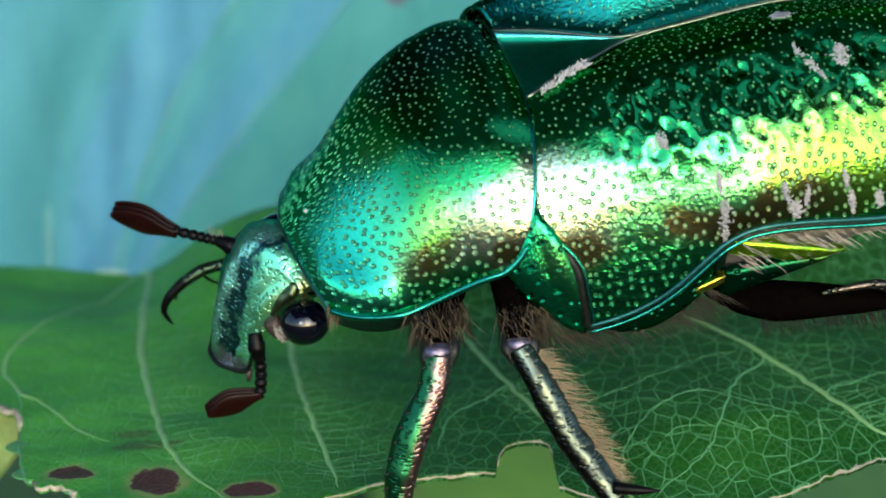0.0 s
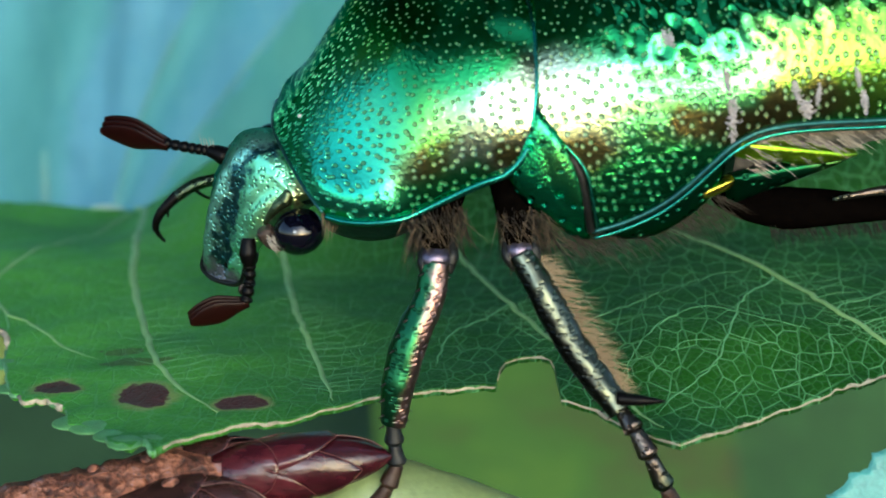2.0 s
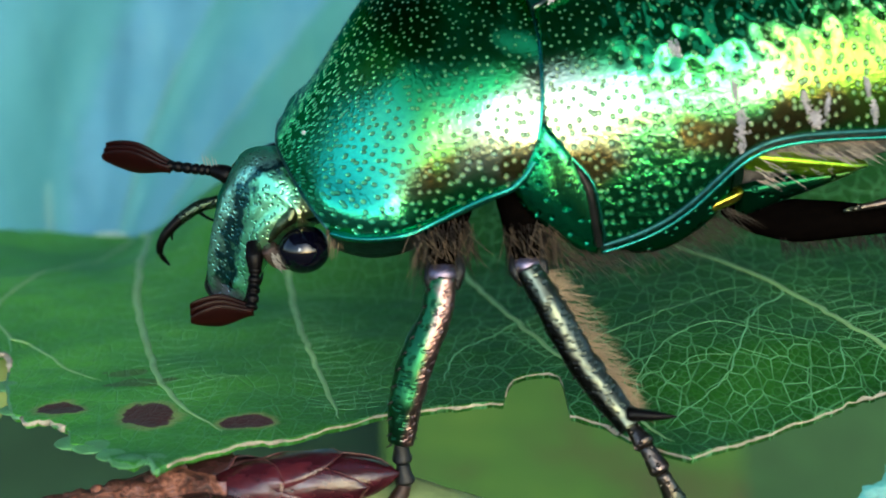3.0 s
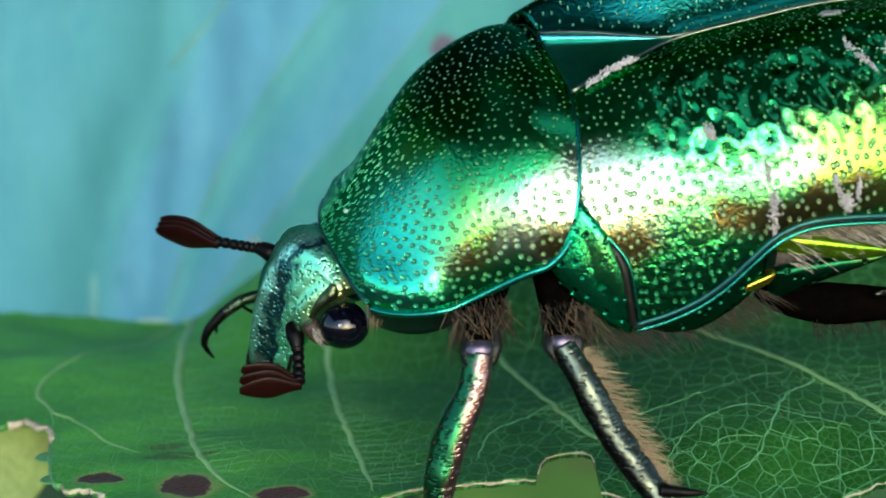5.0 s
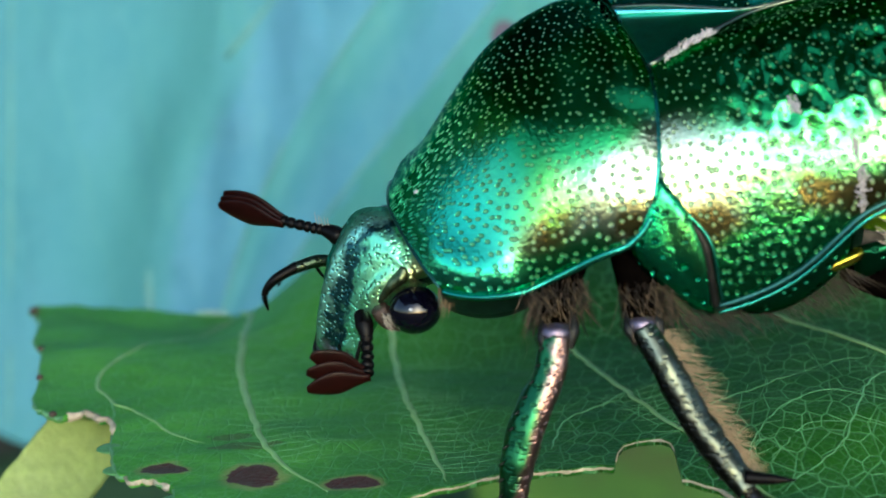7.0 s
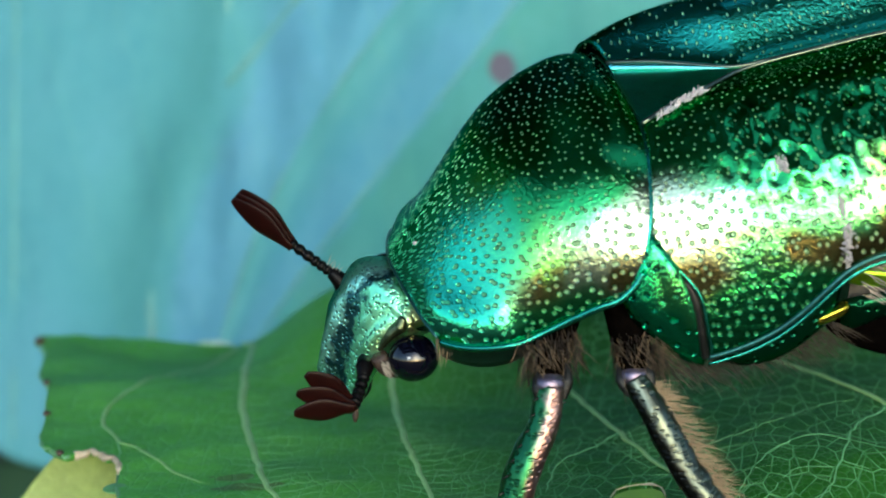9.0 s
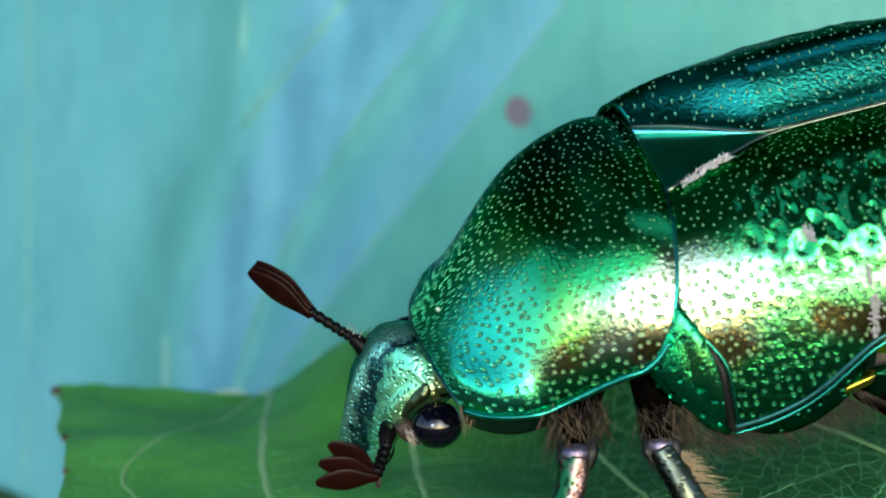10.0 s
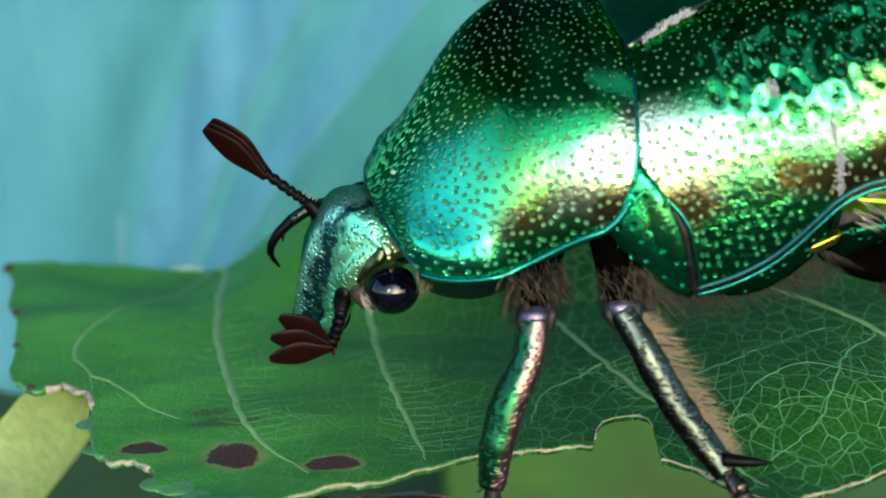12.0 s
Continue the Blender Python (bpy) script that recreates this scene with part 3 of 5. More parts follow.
edge_strip(-6.4, -0.3, MAT_DRYEDGE, 0.045, "dry_edge")
edge_strip(-0.3, 0.86, MAT_DRYEDGE, 0.03, "dry_edge")
edge_strip(0.9, 12.0, MAT_DRYEDGE, 0.045, "dry_edge")
edge_strip(-11.6, -10.45, MAT_DRYEDGE, 0.12, "dry_edge")
edge_strip(-9.6, -8.6, MAT_DRYEDGE, 0.09, "dry_edge")
edge_strip(-10.4, -9.6, MAT_TOOTH, 0.08, "pale_edge")
edge_strip(-8.55, -6.5, MAT_TOOTH, 0.07, "pale_edge")
edge_strip(-15.3, -11.7, MAT_TOOTH, 0.06, "pale_edge")
MAT_LOBE = plain("pale_leaf_lobe", (0.085, 0.25, 0.09), 0.5, 0, 0.35, 3.0, 0.04)
for x, r in ((-10.25, 0.3), (-9.85, 0.26), (-8.75, 0.2), (-8.35, 0.3), (-7.95, 0.34), (-7.5, 0.26), (-7.1, 0.3), (-6.7, 0.24)):
    y = leaf_front(x)
    part("edge_lobe", ball((x, y + 0.2, leaf_height(x, y) - 0.05), r, 18, 8, (1.1, 1.35, 0.15)), MAT_LOBE, chewed_leaf)
for x in (-15.25, -13.6, -12.95, -11.9):
    y = leaf_front(x)
    part("gland", ball((x, y, leaf_height(x, y) + 0.02), 0.09 if x > -15 else 0.16, 12, 8, (1, 1, 0.8)), MAT_BROWN, chewed_leaf)
part("white_scar", tube(resample([(-11.1, 18.35, leaf_height(-11.1, 18.35) + 0.03), (-10.6, 18.2, leaf_height(-10.6, 18.2) + 0.05), (-10.1, 18.0, leaf_height(-10.1, 18.0) + 0.03)], 14), [0.02, 0.05, 0.08, 0.1, 0.12, 0.1, 0.12, 0.13, 0.1, 0.1, 0.08, 0.06, 0.04, 0.02], 8, 0.6), plain("whitish_scar", (0.3, 0.45, 0.4), 0.6, 0, 0.3, 3, 0.02), chewed_leaf)

# ---- the large leaf behind ----
RIB_LEFT = curve([(-8, -14.6), (-3, -14.7), (-1, -14.9), (0, -14.4), (1.5, -13.95), (3, -13.0), (4.8, -12.1), (7.5, -12.2), (14, -11.5), (30, -9)])
RIB_B = curve([(-8, -13.5), (-2.6, -12.0), (0.9, -10.8), (4.7, -8.55), (7.8, -6.1), (30, 11)])
RIB_A = curve([(-8, -14), (-1.6, -9.95), (0, -8.7), (2.8, -6.6), (5.3, -4.45), (7.6, -2.7), (30, 14)])


def pleat(u):
    """Depth of a fold from rib to rib: rises steeply behind one rib, falls slowly to the next."""
    return smoothstep(0.0, 0.3, u) * (1 - smoothstep(0.25, 1.0, u))


def back_leaf_y(x, z):
    y = 21.5 + 0.75 * 0.5 * (-x + math.hypot(x, 4.0)) + 0.35 * z
    a, b, l = RIB_A(z), RIB_B(z), RIB_LEFT(z)
    if x > a:
        y += 0.2 * pleat(min(1.0, (x - a) / 7))
    elif x > b:
        y += 0.2 * pleat((x - b) / max(0.5, a - b))
    elif x > l:
        u = (x - l) / max(0.5, b - l)
        puff = 0.45 * noise.noise(Vector((x * 0.45, z * 0.4, 2))) + 0.22 * noise.noise(Vector((x * 1.0, z * 0.8, 4)))
        y += 0.2 * pleat(u) + puff * math.sin(math.pi * u)
    else:
        y += 0.25 * pleat(min(1.0, (l - x) / 6))
    return y + 0.16 * noise.noise(Vector((x * 0.4, z * 0.4, 6))) + 0.05 * noise.noise(Vector((x * 1.3, z * 1.3, 8)))


def fold_place(x, z):
    """Where points lie between the ribs: 0 to 1 before the first, 1 to 2 and 2 to 3 between them, 3 to 4 past the last."""
    steps = np.linspace(-12, 32, 500)
    a, b, l = (np.interp(z, steps, [f(k) for k in steps]) for f in (RIB_A, RIB_B, RIB_LEFT))
    between = np.where(x > b, 2 + (x - b) / (a - b), 1 + (x - l) / (b - l))
    return np.where(x > a, 3 + np.minimum(1.0, (x - a) / 8), np.where(x > l, between, 1 - np.minimum(1.0, (l - x) / 12)))


def back_sheet():
    rows = []
    for x in list(np.arange(-34, -18, 0.4)) + list(np.arange(-18, 2, 0.14)) + list(np.arange(2, 30, 0.4)):
        low = lerp(-8.5, -1.5, smoothstep(-11, -6, x)) + 0.5 * noise.noise(Vector((x * 0.5, 2, 2)))
        rows.append([(x, back_leaf_y(x, z), z) for z in np.linspace(low, 30, 110)])
    return slab(rows, (0, 0.25, 0))


def back_material():
    m, t, b = material("sky_tinted_leaf_blade")
    v = coords(t)
    slow = noise_tex(t, v, 0.16, 4)
    fine = noise_tex(t, v, 1.6, 4)
    tone = math_node(t, "ADD", math_node(t, "MULTIPLY", slow, 0.7), math_node(t, "MULTIPLY", fine, 0.3))
    # Base colour carries the sky's blue sheen over the blade's green.
    col = ramp(t, tone, [(0.3, (0.06, 0.225, 0.28)), (0.5, (0.083, 0.265, 0.315)), (0.7, (0.1, 0.29, 0.37))])
    cells = net(t, warped(t, coords(t, 1.0, (0, 20, 0), (1, 0.05, 1)), 0.5, 0.8), 0.33, 0.01, 0.05)
    col = blend(t, math_node(t, "MULTIPLY", cells, 0.18), col, (0.12, 0.33, 0.32))
    mp = node(t, "ShaderNodeMapping", [("Vector", v)])
    mp.inputs["Location"].default_value = (2.86 / 0.42, 0, -5.95 / 0.5)
    mp.inputs["Scale"].default_value = (1 / 0.42, 0, 1 / 0.5)
    ln = t.nodes.new("ShaderNodeVectorMath")
    ln.operation = "LENGTH"
    t.links.new(mp.outputs["Vector"], ln.inputs[0])
    core = math_node(t, "SUBTRACT", 1.0, ramp1(t, math_node(t, "ADD", ln.outputs["Value"], math_node(t, "MULTIPLY", fine, 0.3)), 0.85, 1.4))
    col = blend(t, math_node(t, "MULTIPLY", core, 0.85), col, (0.14, 0.06, 0.13))
    # Sky sheen on the pleats, painted as blue and green bands between ribs.
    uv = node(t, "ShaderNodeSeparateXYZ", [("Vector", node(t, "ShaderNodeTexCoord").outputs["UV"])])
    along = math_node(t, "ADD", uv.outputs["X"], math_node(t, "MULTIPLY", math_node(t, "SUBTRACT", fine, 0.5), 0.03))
    sky_sheen = ramp(t, along, [(0.0, (0.95, 1.02, 0.98)), (0.17, (0.98, 1.0, 0.98)), (0.235, (0.8, 0.92, 0.8)), (0.30, (0.86, 0.93, 0.88)), (0.345, (1.12, 1.0, 1.13)), (0.42, (1.02, 0.95, 1.08)), (0.498, (1.12, 1.02, 1.12)), (0.508, (0.78, 0.92, 0.78)), (0.60, (0.93, 0.98, 0.95)), (0.66, (1.15, 1.05, 1.12)), (0.748, (1.2, 1.08, 1.15)), (0.758, (0.78, 0.93, 0.7)), (1.0, (0.76, 0.9, 0.66))])
    stain = ramp1(t, noise_tex(t, coords(t, 1.0, (0, 40, 0), (1.6, 0.1, 0.5)), 0.45, 4), 0.5, 0.68)
    col = blend(t, math_node(t, "MULTIPLY", stain, 0.22), col, (0.05, 0.16, 0.22))
    col = blend(t, 1.0, col, sky_sheen, "MULTIPLY")
    t.links.new(col, b.inputs["Base Color"])
    b.inputs["Roughness"].default_value = 0.52
    b.inputs["Specular IOR Level"].default_value = 0.35
    bump(t, b, fine, 0.4, 0.06)
    return m


MAT_RIB = plain("pale_rib", (0.1, 0.27, 0.25), 0.5, 0, 0.3, 0.6, 0.03)
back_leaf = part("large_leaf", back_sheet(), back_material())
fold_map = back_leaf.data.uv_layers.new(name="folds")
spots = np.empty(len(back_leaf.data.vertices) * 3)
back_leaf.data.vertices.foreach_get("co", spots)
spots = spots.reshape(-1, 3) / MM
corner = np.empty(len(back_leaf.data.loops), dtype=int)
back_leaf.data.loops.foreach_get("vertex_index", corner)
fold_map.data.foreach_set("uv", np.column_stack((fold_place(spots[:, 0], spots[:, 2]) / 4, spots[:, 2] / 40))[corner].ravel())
tagged(back_leaf, "large smooth blue-green leaf with pale ribs and a purple spot", "leaf")


def back_rib(f, z0, z1, r, skip=None):
    zs = np.arange(z0, z1, 0.3)
    sink = [smoothstep(-0.1, 0.35, noise.noise(Vector((z * 0.42, r * 40, 3))) + (0.25 if skip is None else skip)) for z in zs]
    pts = [(f(z), back_leaf_y(f(z), z) - 0.05 + r * (1 - k), z) for z, k in zip(zs, sink)]
    return part("rib", tube(pts, [r * (0.25 + 0.75 * k) for k in sink], 8, 0.6, (0, 1, 0)), MAT_RIB, back_leaf)


back_rib(RIB_LEFT, -8, 29, 0.14, 0.1)
back_rib(RIB_B, -8, 25, 0.045)
back_rib(RIB_A, -5, 22, 0.05)
back_rib(lambda z: -20.5 - 0.04 * z, -8, 29, 0.06)
back_rib(lambda z: -12.1 + 0.85 * (z - 4.8), 4.8, 14, 0.1)


# ---- beetle: x forward, y to its left, z up, from the tip of the scutellum ----
BODY = Matrix(((-0.96265, 0.21820, -0.16032, 0.00221), (-0.15176, -0.92516, -0.34792, 0.00141), (-0.22424, -0.31060, 0.92371, 0.00858), (0.00000, 0.00000, 0.00000, 1.00000)))
beetle = new("beetle")
beetle.matrix_world = BODY
tagged(beetle, "metallic green rose chafer beetle with golden sheen", "beetle")


def limb(name, pts, radii, mat, parent, label="", count=24, sides=12, squash=1.0, normal=(0, 0, 1), jitter=0.0):
    r = list(np.interp(np.linspace(0, 1, count), np.linspace(0, 1, len(radii)), radii))
    return part(name, tube(resample(pts, count), r, sides, squash, normal, jitter), mat, parent, label)


def bristles(name, roots, mat, parent, thick=0.014, label="", seed=1):
    """Tapering hairs, joined: roots are (place, way, length)."""
    rnd = random.Random(seed)
    verts, faces = [], []
    for p, d, ln in roots:
        p, d = Vector(p), Vector(d).normalized()
        a = d.orthogonal().normalized()
        b = d.cross(a)
        bend = Vector((rnd.uniform(-0.25, 0.25), rnd.uniform(-0.25, 0.25), rnd.uniform(-0.35, 0.05)))
        k = len(verts)
        for i, (s, w) in enumerate(((0, 1), (0.5, 0.75), (1, 0.12))):
            c = p + d * ln * s + bend * ln * s * s * 0.5
            for j in range(3):
                w2 = 2 * math.pi * j / 3
                verts.append(tuple(c + (a * math.cos(w2) + b * math.sin(w2)) * thick * w))
        for i in range(2):
            for j in range(3):
                m = (j + 1) % 3
                faces.append((k + 3 * i + j, k + 3 * i + m, k + 3 * i + 3 + m, k + 3 * i + 3 + j))
    ob = part(name, (verts, faces), mat, parent, label)
    ob["kind"] = "stuff"
    return ob


# pronotum: margin and middle line from front to back
PRON_MARGIN = [(6.98, 2.4, -2.7), (6.52, 2.85, -2.7), (5.82, 3.12, -2.68), (5.33, 3.2, -2.61), (4.71, 3.3, -2.4), (4.05, 3.5, -2.14), (3.55, 3.6, -1.98), (3.18, 3.55, -1.62)]
PRON_MIDDLE = [(7.47, 0, -2.08), (7.06, 0, -1.66), (6.3, 0, -0.95), (5.2, 0, -0.2), (4.2, 0, 0.24), (3.3, 0, 0.42), (2.7, 0, 0.32), (2.34, 0, 0.1)]


def pronotum_point(a, c, v):
    s = math.sin(math.pi / 2 * v)
    if v < 0:
        tuck = smoothstep(5.0, 6.2, a[0])
        a = (a[0], a[1] * (1 - 0.1 * tuck), a[2] - 0.17 * tuck)
    k = math.sqrt(max(0.0, 1 - abs(s) ** lerp(2.3, 1.28, smoothstep(4.7, 7.0, c[0]))))
    x = lerp(c[0], a[0], 1 - k ** 1.1)
    swell = (0.17 if v > 0 else 0.27) * math.exp(-((abs(s) - 0.6) / 0.25) ** 2) * smoothstep(6.2, 4.0, x)
    slant = 0.5 + 0.345 * (6.92 - x)
    lobe = math.exp(-((abs(v) - slant - 0.06) / 0.2) ** 2) * smoothstep(5.35, 5.95, x) * smoothstep(7.3, 6.9, x)
    out = 0.11 * lobe
    tilt = 1.15 * v
    return (x, a[1] * s + out * math.sin(tilt), a[2] + (c[2] - a[2]) * k + swell + out * math.cos(tilt))


def pronotum_rows():
    edge, mid = resample(PRON_MARGIN, 60), resample(PRON_MIDDLE, 60)
    return [[pronotum_point(a, c, v) for v in np.linspace(-1, 1, 81)] for a, c in zip(edge, mid)]


PRON = pronotum_rows()
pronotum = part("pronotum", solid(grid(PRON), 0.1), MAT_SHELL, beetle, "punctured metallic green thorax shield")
part("pale_grain", ball((6.93, 0.5, -1.62), 0.05, 10, 8, (1, 1, 0.7)), MAT_WHITE, pronotum, "small whitish grain")
for side in (0, -1):
    line = [r[side] for r in PRON]
    limb("side_rim", [(x, y * 1.012, z - 0.02) for x, y, z in line[::6] + [line[-1]]], [0.06, 0.075, 0.08, 0.08, 0.06], MAT_RIM, pronotum, count=60, sides=8)
limb("hind_rim", PRON[-1][4:-4:6], [0.03, 0.045, 0.03], MAT_RIM, pronotum, count=70, sides=8)
limb("front_rim", PRON[0][2:-2:5], [0.035, 0.03, 0.035], MAT_SEAM, pronotum, count=50, sides=8)
limb("neck", [(7.5, 0, -3.35), (6.6, 0, -3.0), (5.5, 0, -2.7)], [0.8, 1.1, 1.5], MAT_UNDER, beetle, "dark underside of the thorax shield", 20, 28, 0.55)
part("side_flap", slab([[(lerp(6.98, 5.2, u), lerp(2.0, 2.95, u) - 0.25 * w, lerp(-2.95, -2.72, u) - 0.85 * w * math.sin(math.pi * (0.12 + 0.8 * u)) ** 0.5) for w in np.linspace(0, 1, 7)] for u in np.linspace(0, 1, 24)], (0, -0.15, 0)), MAT_UNDER, beetle, "dark flap under the thorax rim")
part("prosternum", ball((5.9, 0, -2.75), 1.0, 30, 16, (1.15, 2.6, 0.75)), MAT_UNDER, beetle)

# wing cases
ELY_W = curve([(-9.6, 0.3), (-9.2, 1.3), (-8.6, 2.2), (-7.5, 3.2), (-6, 3.9), (-4, 4.25), (-2, 4.3), (0.5, 4.25), (1.7, 4.12), (2.8, 3.88)])
ELY_TOP = curve([(-9.6, -2.7), (-9.2, -2.1), (-8.5, -1.3), (-7, -0.35), (-5, 0.3), (-3, 0.62), (0, 0.62), (1.5, 0.56), (2.8, 0.42)])
ELY_EDGE = curve([(-9.6, -2.9), (-8, -3.1), (-6, -3.0), (-3.6, -2.62), (-1.8, -2.14), (-0.8, -2.02), (-0.35, -2.2), (0.5, -2.9), (1.3, -3.28), (2.0, -3.45), (2.8, -3.55)])


def elytron_point(x, q, side=1):
    inner = 1.33 * max(0.0, x) / 2.25 + 0.03
    w = q * math.pi / 2
    y = math.sin(w) ** 0.95
    y = inner + y * (ELY_W(x) - inner)
    s = y / ELY_W(x)
    k = math.sqrt(max(0.0, 1 - s ** 2.5))
    top = ELY_TOP(x) + (0.0 if side > 0 else 0.66 * smoothstep(0.0, 0.3, s - inner / ELY_W(x)))
    z = ELY_EDGE(x) + (top - ELY_EDGE(x)) * k
    z -= 0.55 * math.exp(-((y / 1.25) ** 2)) * smoothstep(-9, -5, x)
    hollow = math.exp(-(((s - 0.55) / 0.12) ** 2)) * smoothstep(1.6, -1.5, x) * smoothstep(-8.5, -6, x)
    z -= 0.12 * hollow * (1 + 0.9 * noise.noise(Vector((x * 1.7, y * 2.2, 3))))
    z -= 0.11 * math.exp(-(((q - 0.80) / 0.13) ** 2)) * smoothstep(2.6, 1.2, x) * smoothstep(-2.0, 0.6, x)
    return (x, side * y, z)


def elytron_rows(side):
    rows = []
    for i in range(130):
        s = i / 129
        row = []
        for j in range(56):
            q = j / 55
            front = lerp(2.36, 2.86, smoothstep(0.0, 0.5, q)) - 0.52 * smoothstep(0.5, 0.8, q)
            row.append(elytron_point(lerp(front, -9.6, s), q, side))
        rows.append(row)
    return rows


for side in (1, -1):
    rows = elytron_rows(side)
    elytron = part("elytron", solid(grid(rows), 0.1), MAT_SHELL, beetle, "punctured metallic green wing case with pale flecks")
    edge = [(x, y * 1.004, z - 0.02) for x, y, z in [r[-1] for r in rows]]
    limb("edge_rim", edge[::5] + [edge[-1]], [0.05, 0.06, 0.05], MAT_SEAM, elytron, count=90, sides=8)
    edge = [(x, y * 1.012, z - 0.14) for x, y, z in [r[-1] for r in rows]]
    limb("lower_rim", edge[::5] + [edge[-1]], [0.03, 0.045, 0.03], MAT_RIM, elytron, count=90, sides=8)
    seam = [r[0] for r in rows]
    limb("suture_ridge", [(x, y * 0.98, z + 0.02) for x, y, z in seam[::8] + [seam[-1]]], [0.05, 0.035, 0.03, 0.03], MAT_SUTURE, elytron, count=60, sides=8)
    front = rows[0]
    limb("shoulder_rim", [(x + 0.02, y * 1.004, z) for x, y, z in front[22::3]], [0.03, 0.08, 0.1, 0.08], MAT_BLACKMETAL, elytron, count=40, sides=8)
    limb("shoulder_edge", [(x - 0.09, y * 1.02 + 0.03 * side, z) for x, y, z in front[30::3]], [0.015, 0.03, 0.035, 0.03], MAT_RIM, elytron, count=40, sides=8)
    if side == 1:
        elytron_left = elytron


def fleck(x0, q0, dx, dq, wide, parent, seed):
    """A ragged patch of small pale scales lying on the left wing case."""
    rnd = random.Random(seed)
    verts, faces = [], []
    for i in range(int(60 + 500 * wide)):
        u = rnd.random()
        w = wide * math.sin(math.pi * (0.06 + 0.88 * u)) ** 0.7
        x, q = x0 + dx * u + rnd.gauss(0, 0.45) * w, min(0.985, max(0.02, q0 + dq * u + rnd.gauss(0, 0.008)))
        p = Vector(elytron_point(x, q))
        n = Vector((0, math.sin(q * 1.5), math.cos(q * 1.5)))
        a = Vector((rnd.uniform(-1, 1), rnd.uniform(-0.6, 0.6), rnd.uniform(-0.6, 0.6)))
        a = (a - n * a.dot(n)).normalized()
        b = n.cross(a)
        k = len(verts)
        ln, wd = rnd.uniform(0.025, 0.055), rnd.uniform(0.012, 0.022)
        p += n * (0.008 + 0.02 * rnd.random())
        verts += [tuple(p - a * ln), tuple(p + b * wd + n * 0.01), tuple(p + a * ln), tuple(p - b * wd), tuple(p - n * 0.03)]
        faces += [(k, k + 1, k + 2, k + 3), (k, k + 1, k + 4), (k + 1, k + 2, k + 4), (k + 2, k + 3, k + 4), (k + 3, k, k + 4)]
    return part("pale_fleck", (verts, faces), MAT_WHITE, parent)


fleck(-0.42, 0.985, -0.12, -0.17, 0.13, elytron_left, 1)
fleck(-0.52, 0.78, 0.0, -0.06, 0.06, elytron_left, 2)
fleck(-1.85, 0.97, 0.0, -0.06, 0.16, elytron_left, 3)
fleck(-1.72, 0.90, 0.02, -0.07, 0.08, elytron_left, 4)
fleck(-2.05, 0.92, -0.1, -0.06, 0.04, elytron_left, 5)
fleck(-2.95, 0.96, 0.0, -0.07, 0.07, elytron_left, 6)
fleck(-2.9, 0.86, 0.0, -0.05, 0.05, elytron_left, 7)
fleck(-3.5, 0.95, 0.0, -0.05, 0.1, elytron_left, 8)
fleck(-2.75, 0.30, -0.3, 0.16, 0.10, elytron_left, 9)
fleck(-3.6, 0.33, 0.1, 0.08, 0.2, elytron_left, 10)
fleck(0.35, 0.50, -0.12, 0.05, 0.10, elytron_left, 11)
fleck(-2.9, 0.10, 0.03, 0.05, 0.22, elytron_left, 12)


def scutellum_geo():
    rows = []
    for i in range(25):
        u = i / 24
        half = 1.34 * (1 - u) ** 0.94 + 0.015
        row = []
        for j in range(21):
            v = j / 10 - 1
            row.append((2.36 * (1 - u), v * half, 0.0 + 0.07 * (1 - abs(v) ** 3) * (1 - u) - 0.07 * abs(v) ** 8))
        rows.append(row)
    return grid(rows)


scutellum = part("scutellum", solid(scutellum_geo(), 0.08), MAT_SCUT, beetle, "smooth dark green triangular plate")
for side in (1, -1):
    limb("plate_rim", [(2.3, side * 1.36, 0.06), (1.2, side * 0.7, 0.08), (0.1, side * 0.05, 0.05)], [0.16, 0.11, 0.03] if side < 0 else [0.12, 0.08, 0.03], MAT_RIM_GLINT if side < 0 else MAT_SEAM, scutellum, count=24, sides=8)
bristles("hair_line", [(Vector(elytron_point(x, random.uniform(0.0, 0.06))) + Vector((0, 0, 0.05)), (random.uniform(-1, 0.2), random.uniform(-0.6, 1), 0.5), 0.12) for x in (lerp(2.1, 1.0, (k / 130) ** 0.8) for k in range(131))], MAT_WHITE, scutellum, 0.02)

# side plates below the wing cases
def plate(name, outline, bulge, mat, parent, label="", thick=0.12, seed=0):
    """A cushion over an outline of (x, y, z), rising by bulge to its own left side."""
    pts = resample(list(outline) + [outline[0]], 48)[:-1]
    c = sum(pts, Vector()) / len(pts)
    rows = []
    for i in range(9):
        k = 1 - i / 8 * 0.999
        lift = bulge * math.sqrt(max(0.0, 1 - k ** 2.6))
        rows.append([tuple(c + (p - c) * k + Vector((0, lift, 0.15 * lift))) for p in pts])
    back = [tuple(p + Vector((0, -thick, 0))) for p in pts]
    return part(name, grid([back] + rows, True), mat, parent, label)


plate("shoulder_plate", [(2.9, 3.35, -1.0), (3.3, 3.45, -1.5), (3.62, 3.5, -2.0), (3.5, 3.6, -2.6), (3.1, 3.75, -3.15), (2.66, 3.85, -3.6), (2.38, 3.9, -3.68), (2.36, 3.9, -2.6), (2.55, 3.7, -1.65)], 0.22, MAT_PLATE, beetle, "coarsely punctured green shoulder plate")
plate("breast_plate", [(2.36, 3.85, -3.3), (1.9, 3.95, -3.8), (1.2, 3.95, -3.98), (0.4, 3.95, -3.72), (-0.2, 3.95, -3.2), (-0.3, 3.95, -2.4), (0.6, 4.0, -2.7), (1.5, 4.0, -3.1)], 0.16, MAT_UNDERGREEN, beetle)
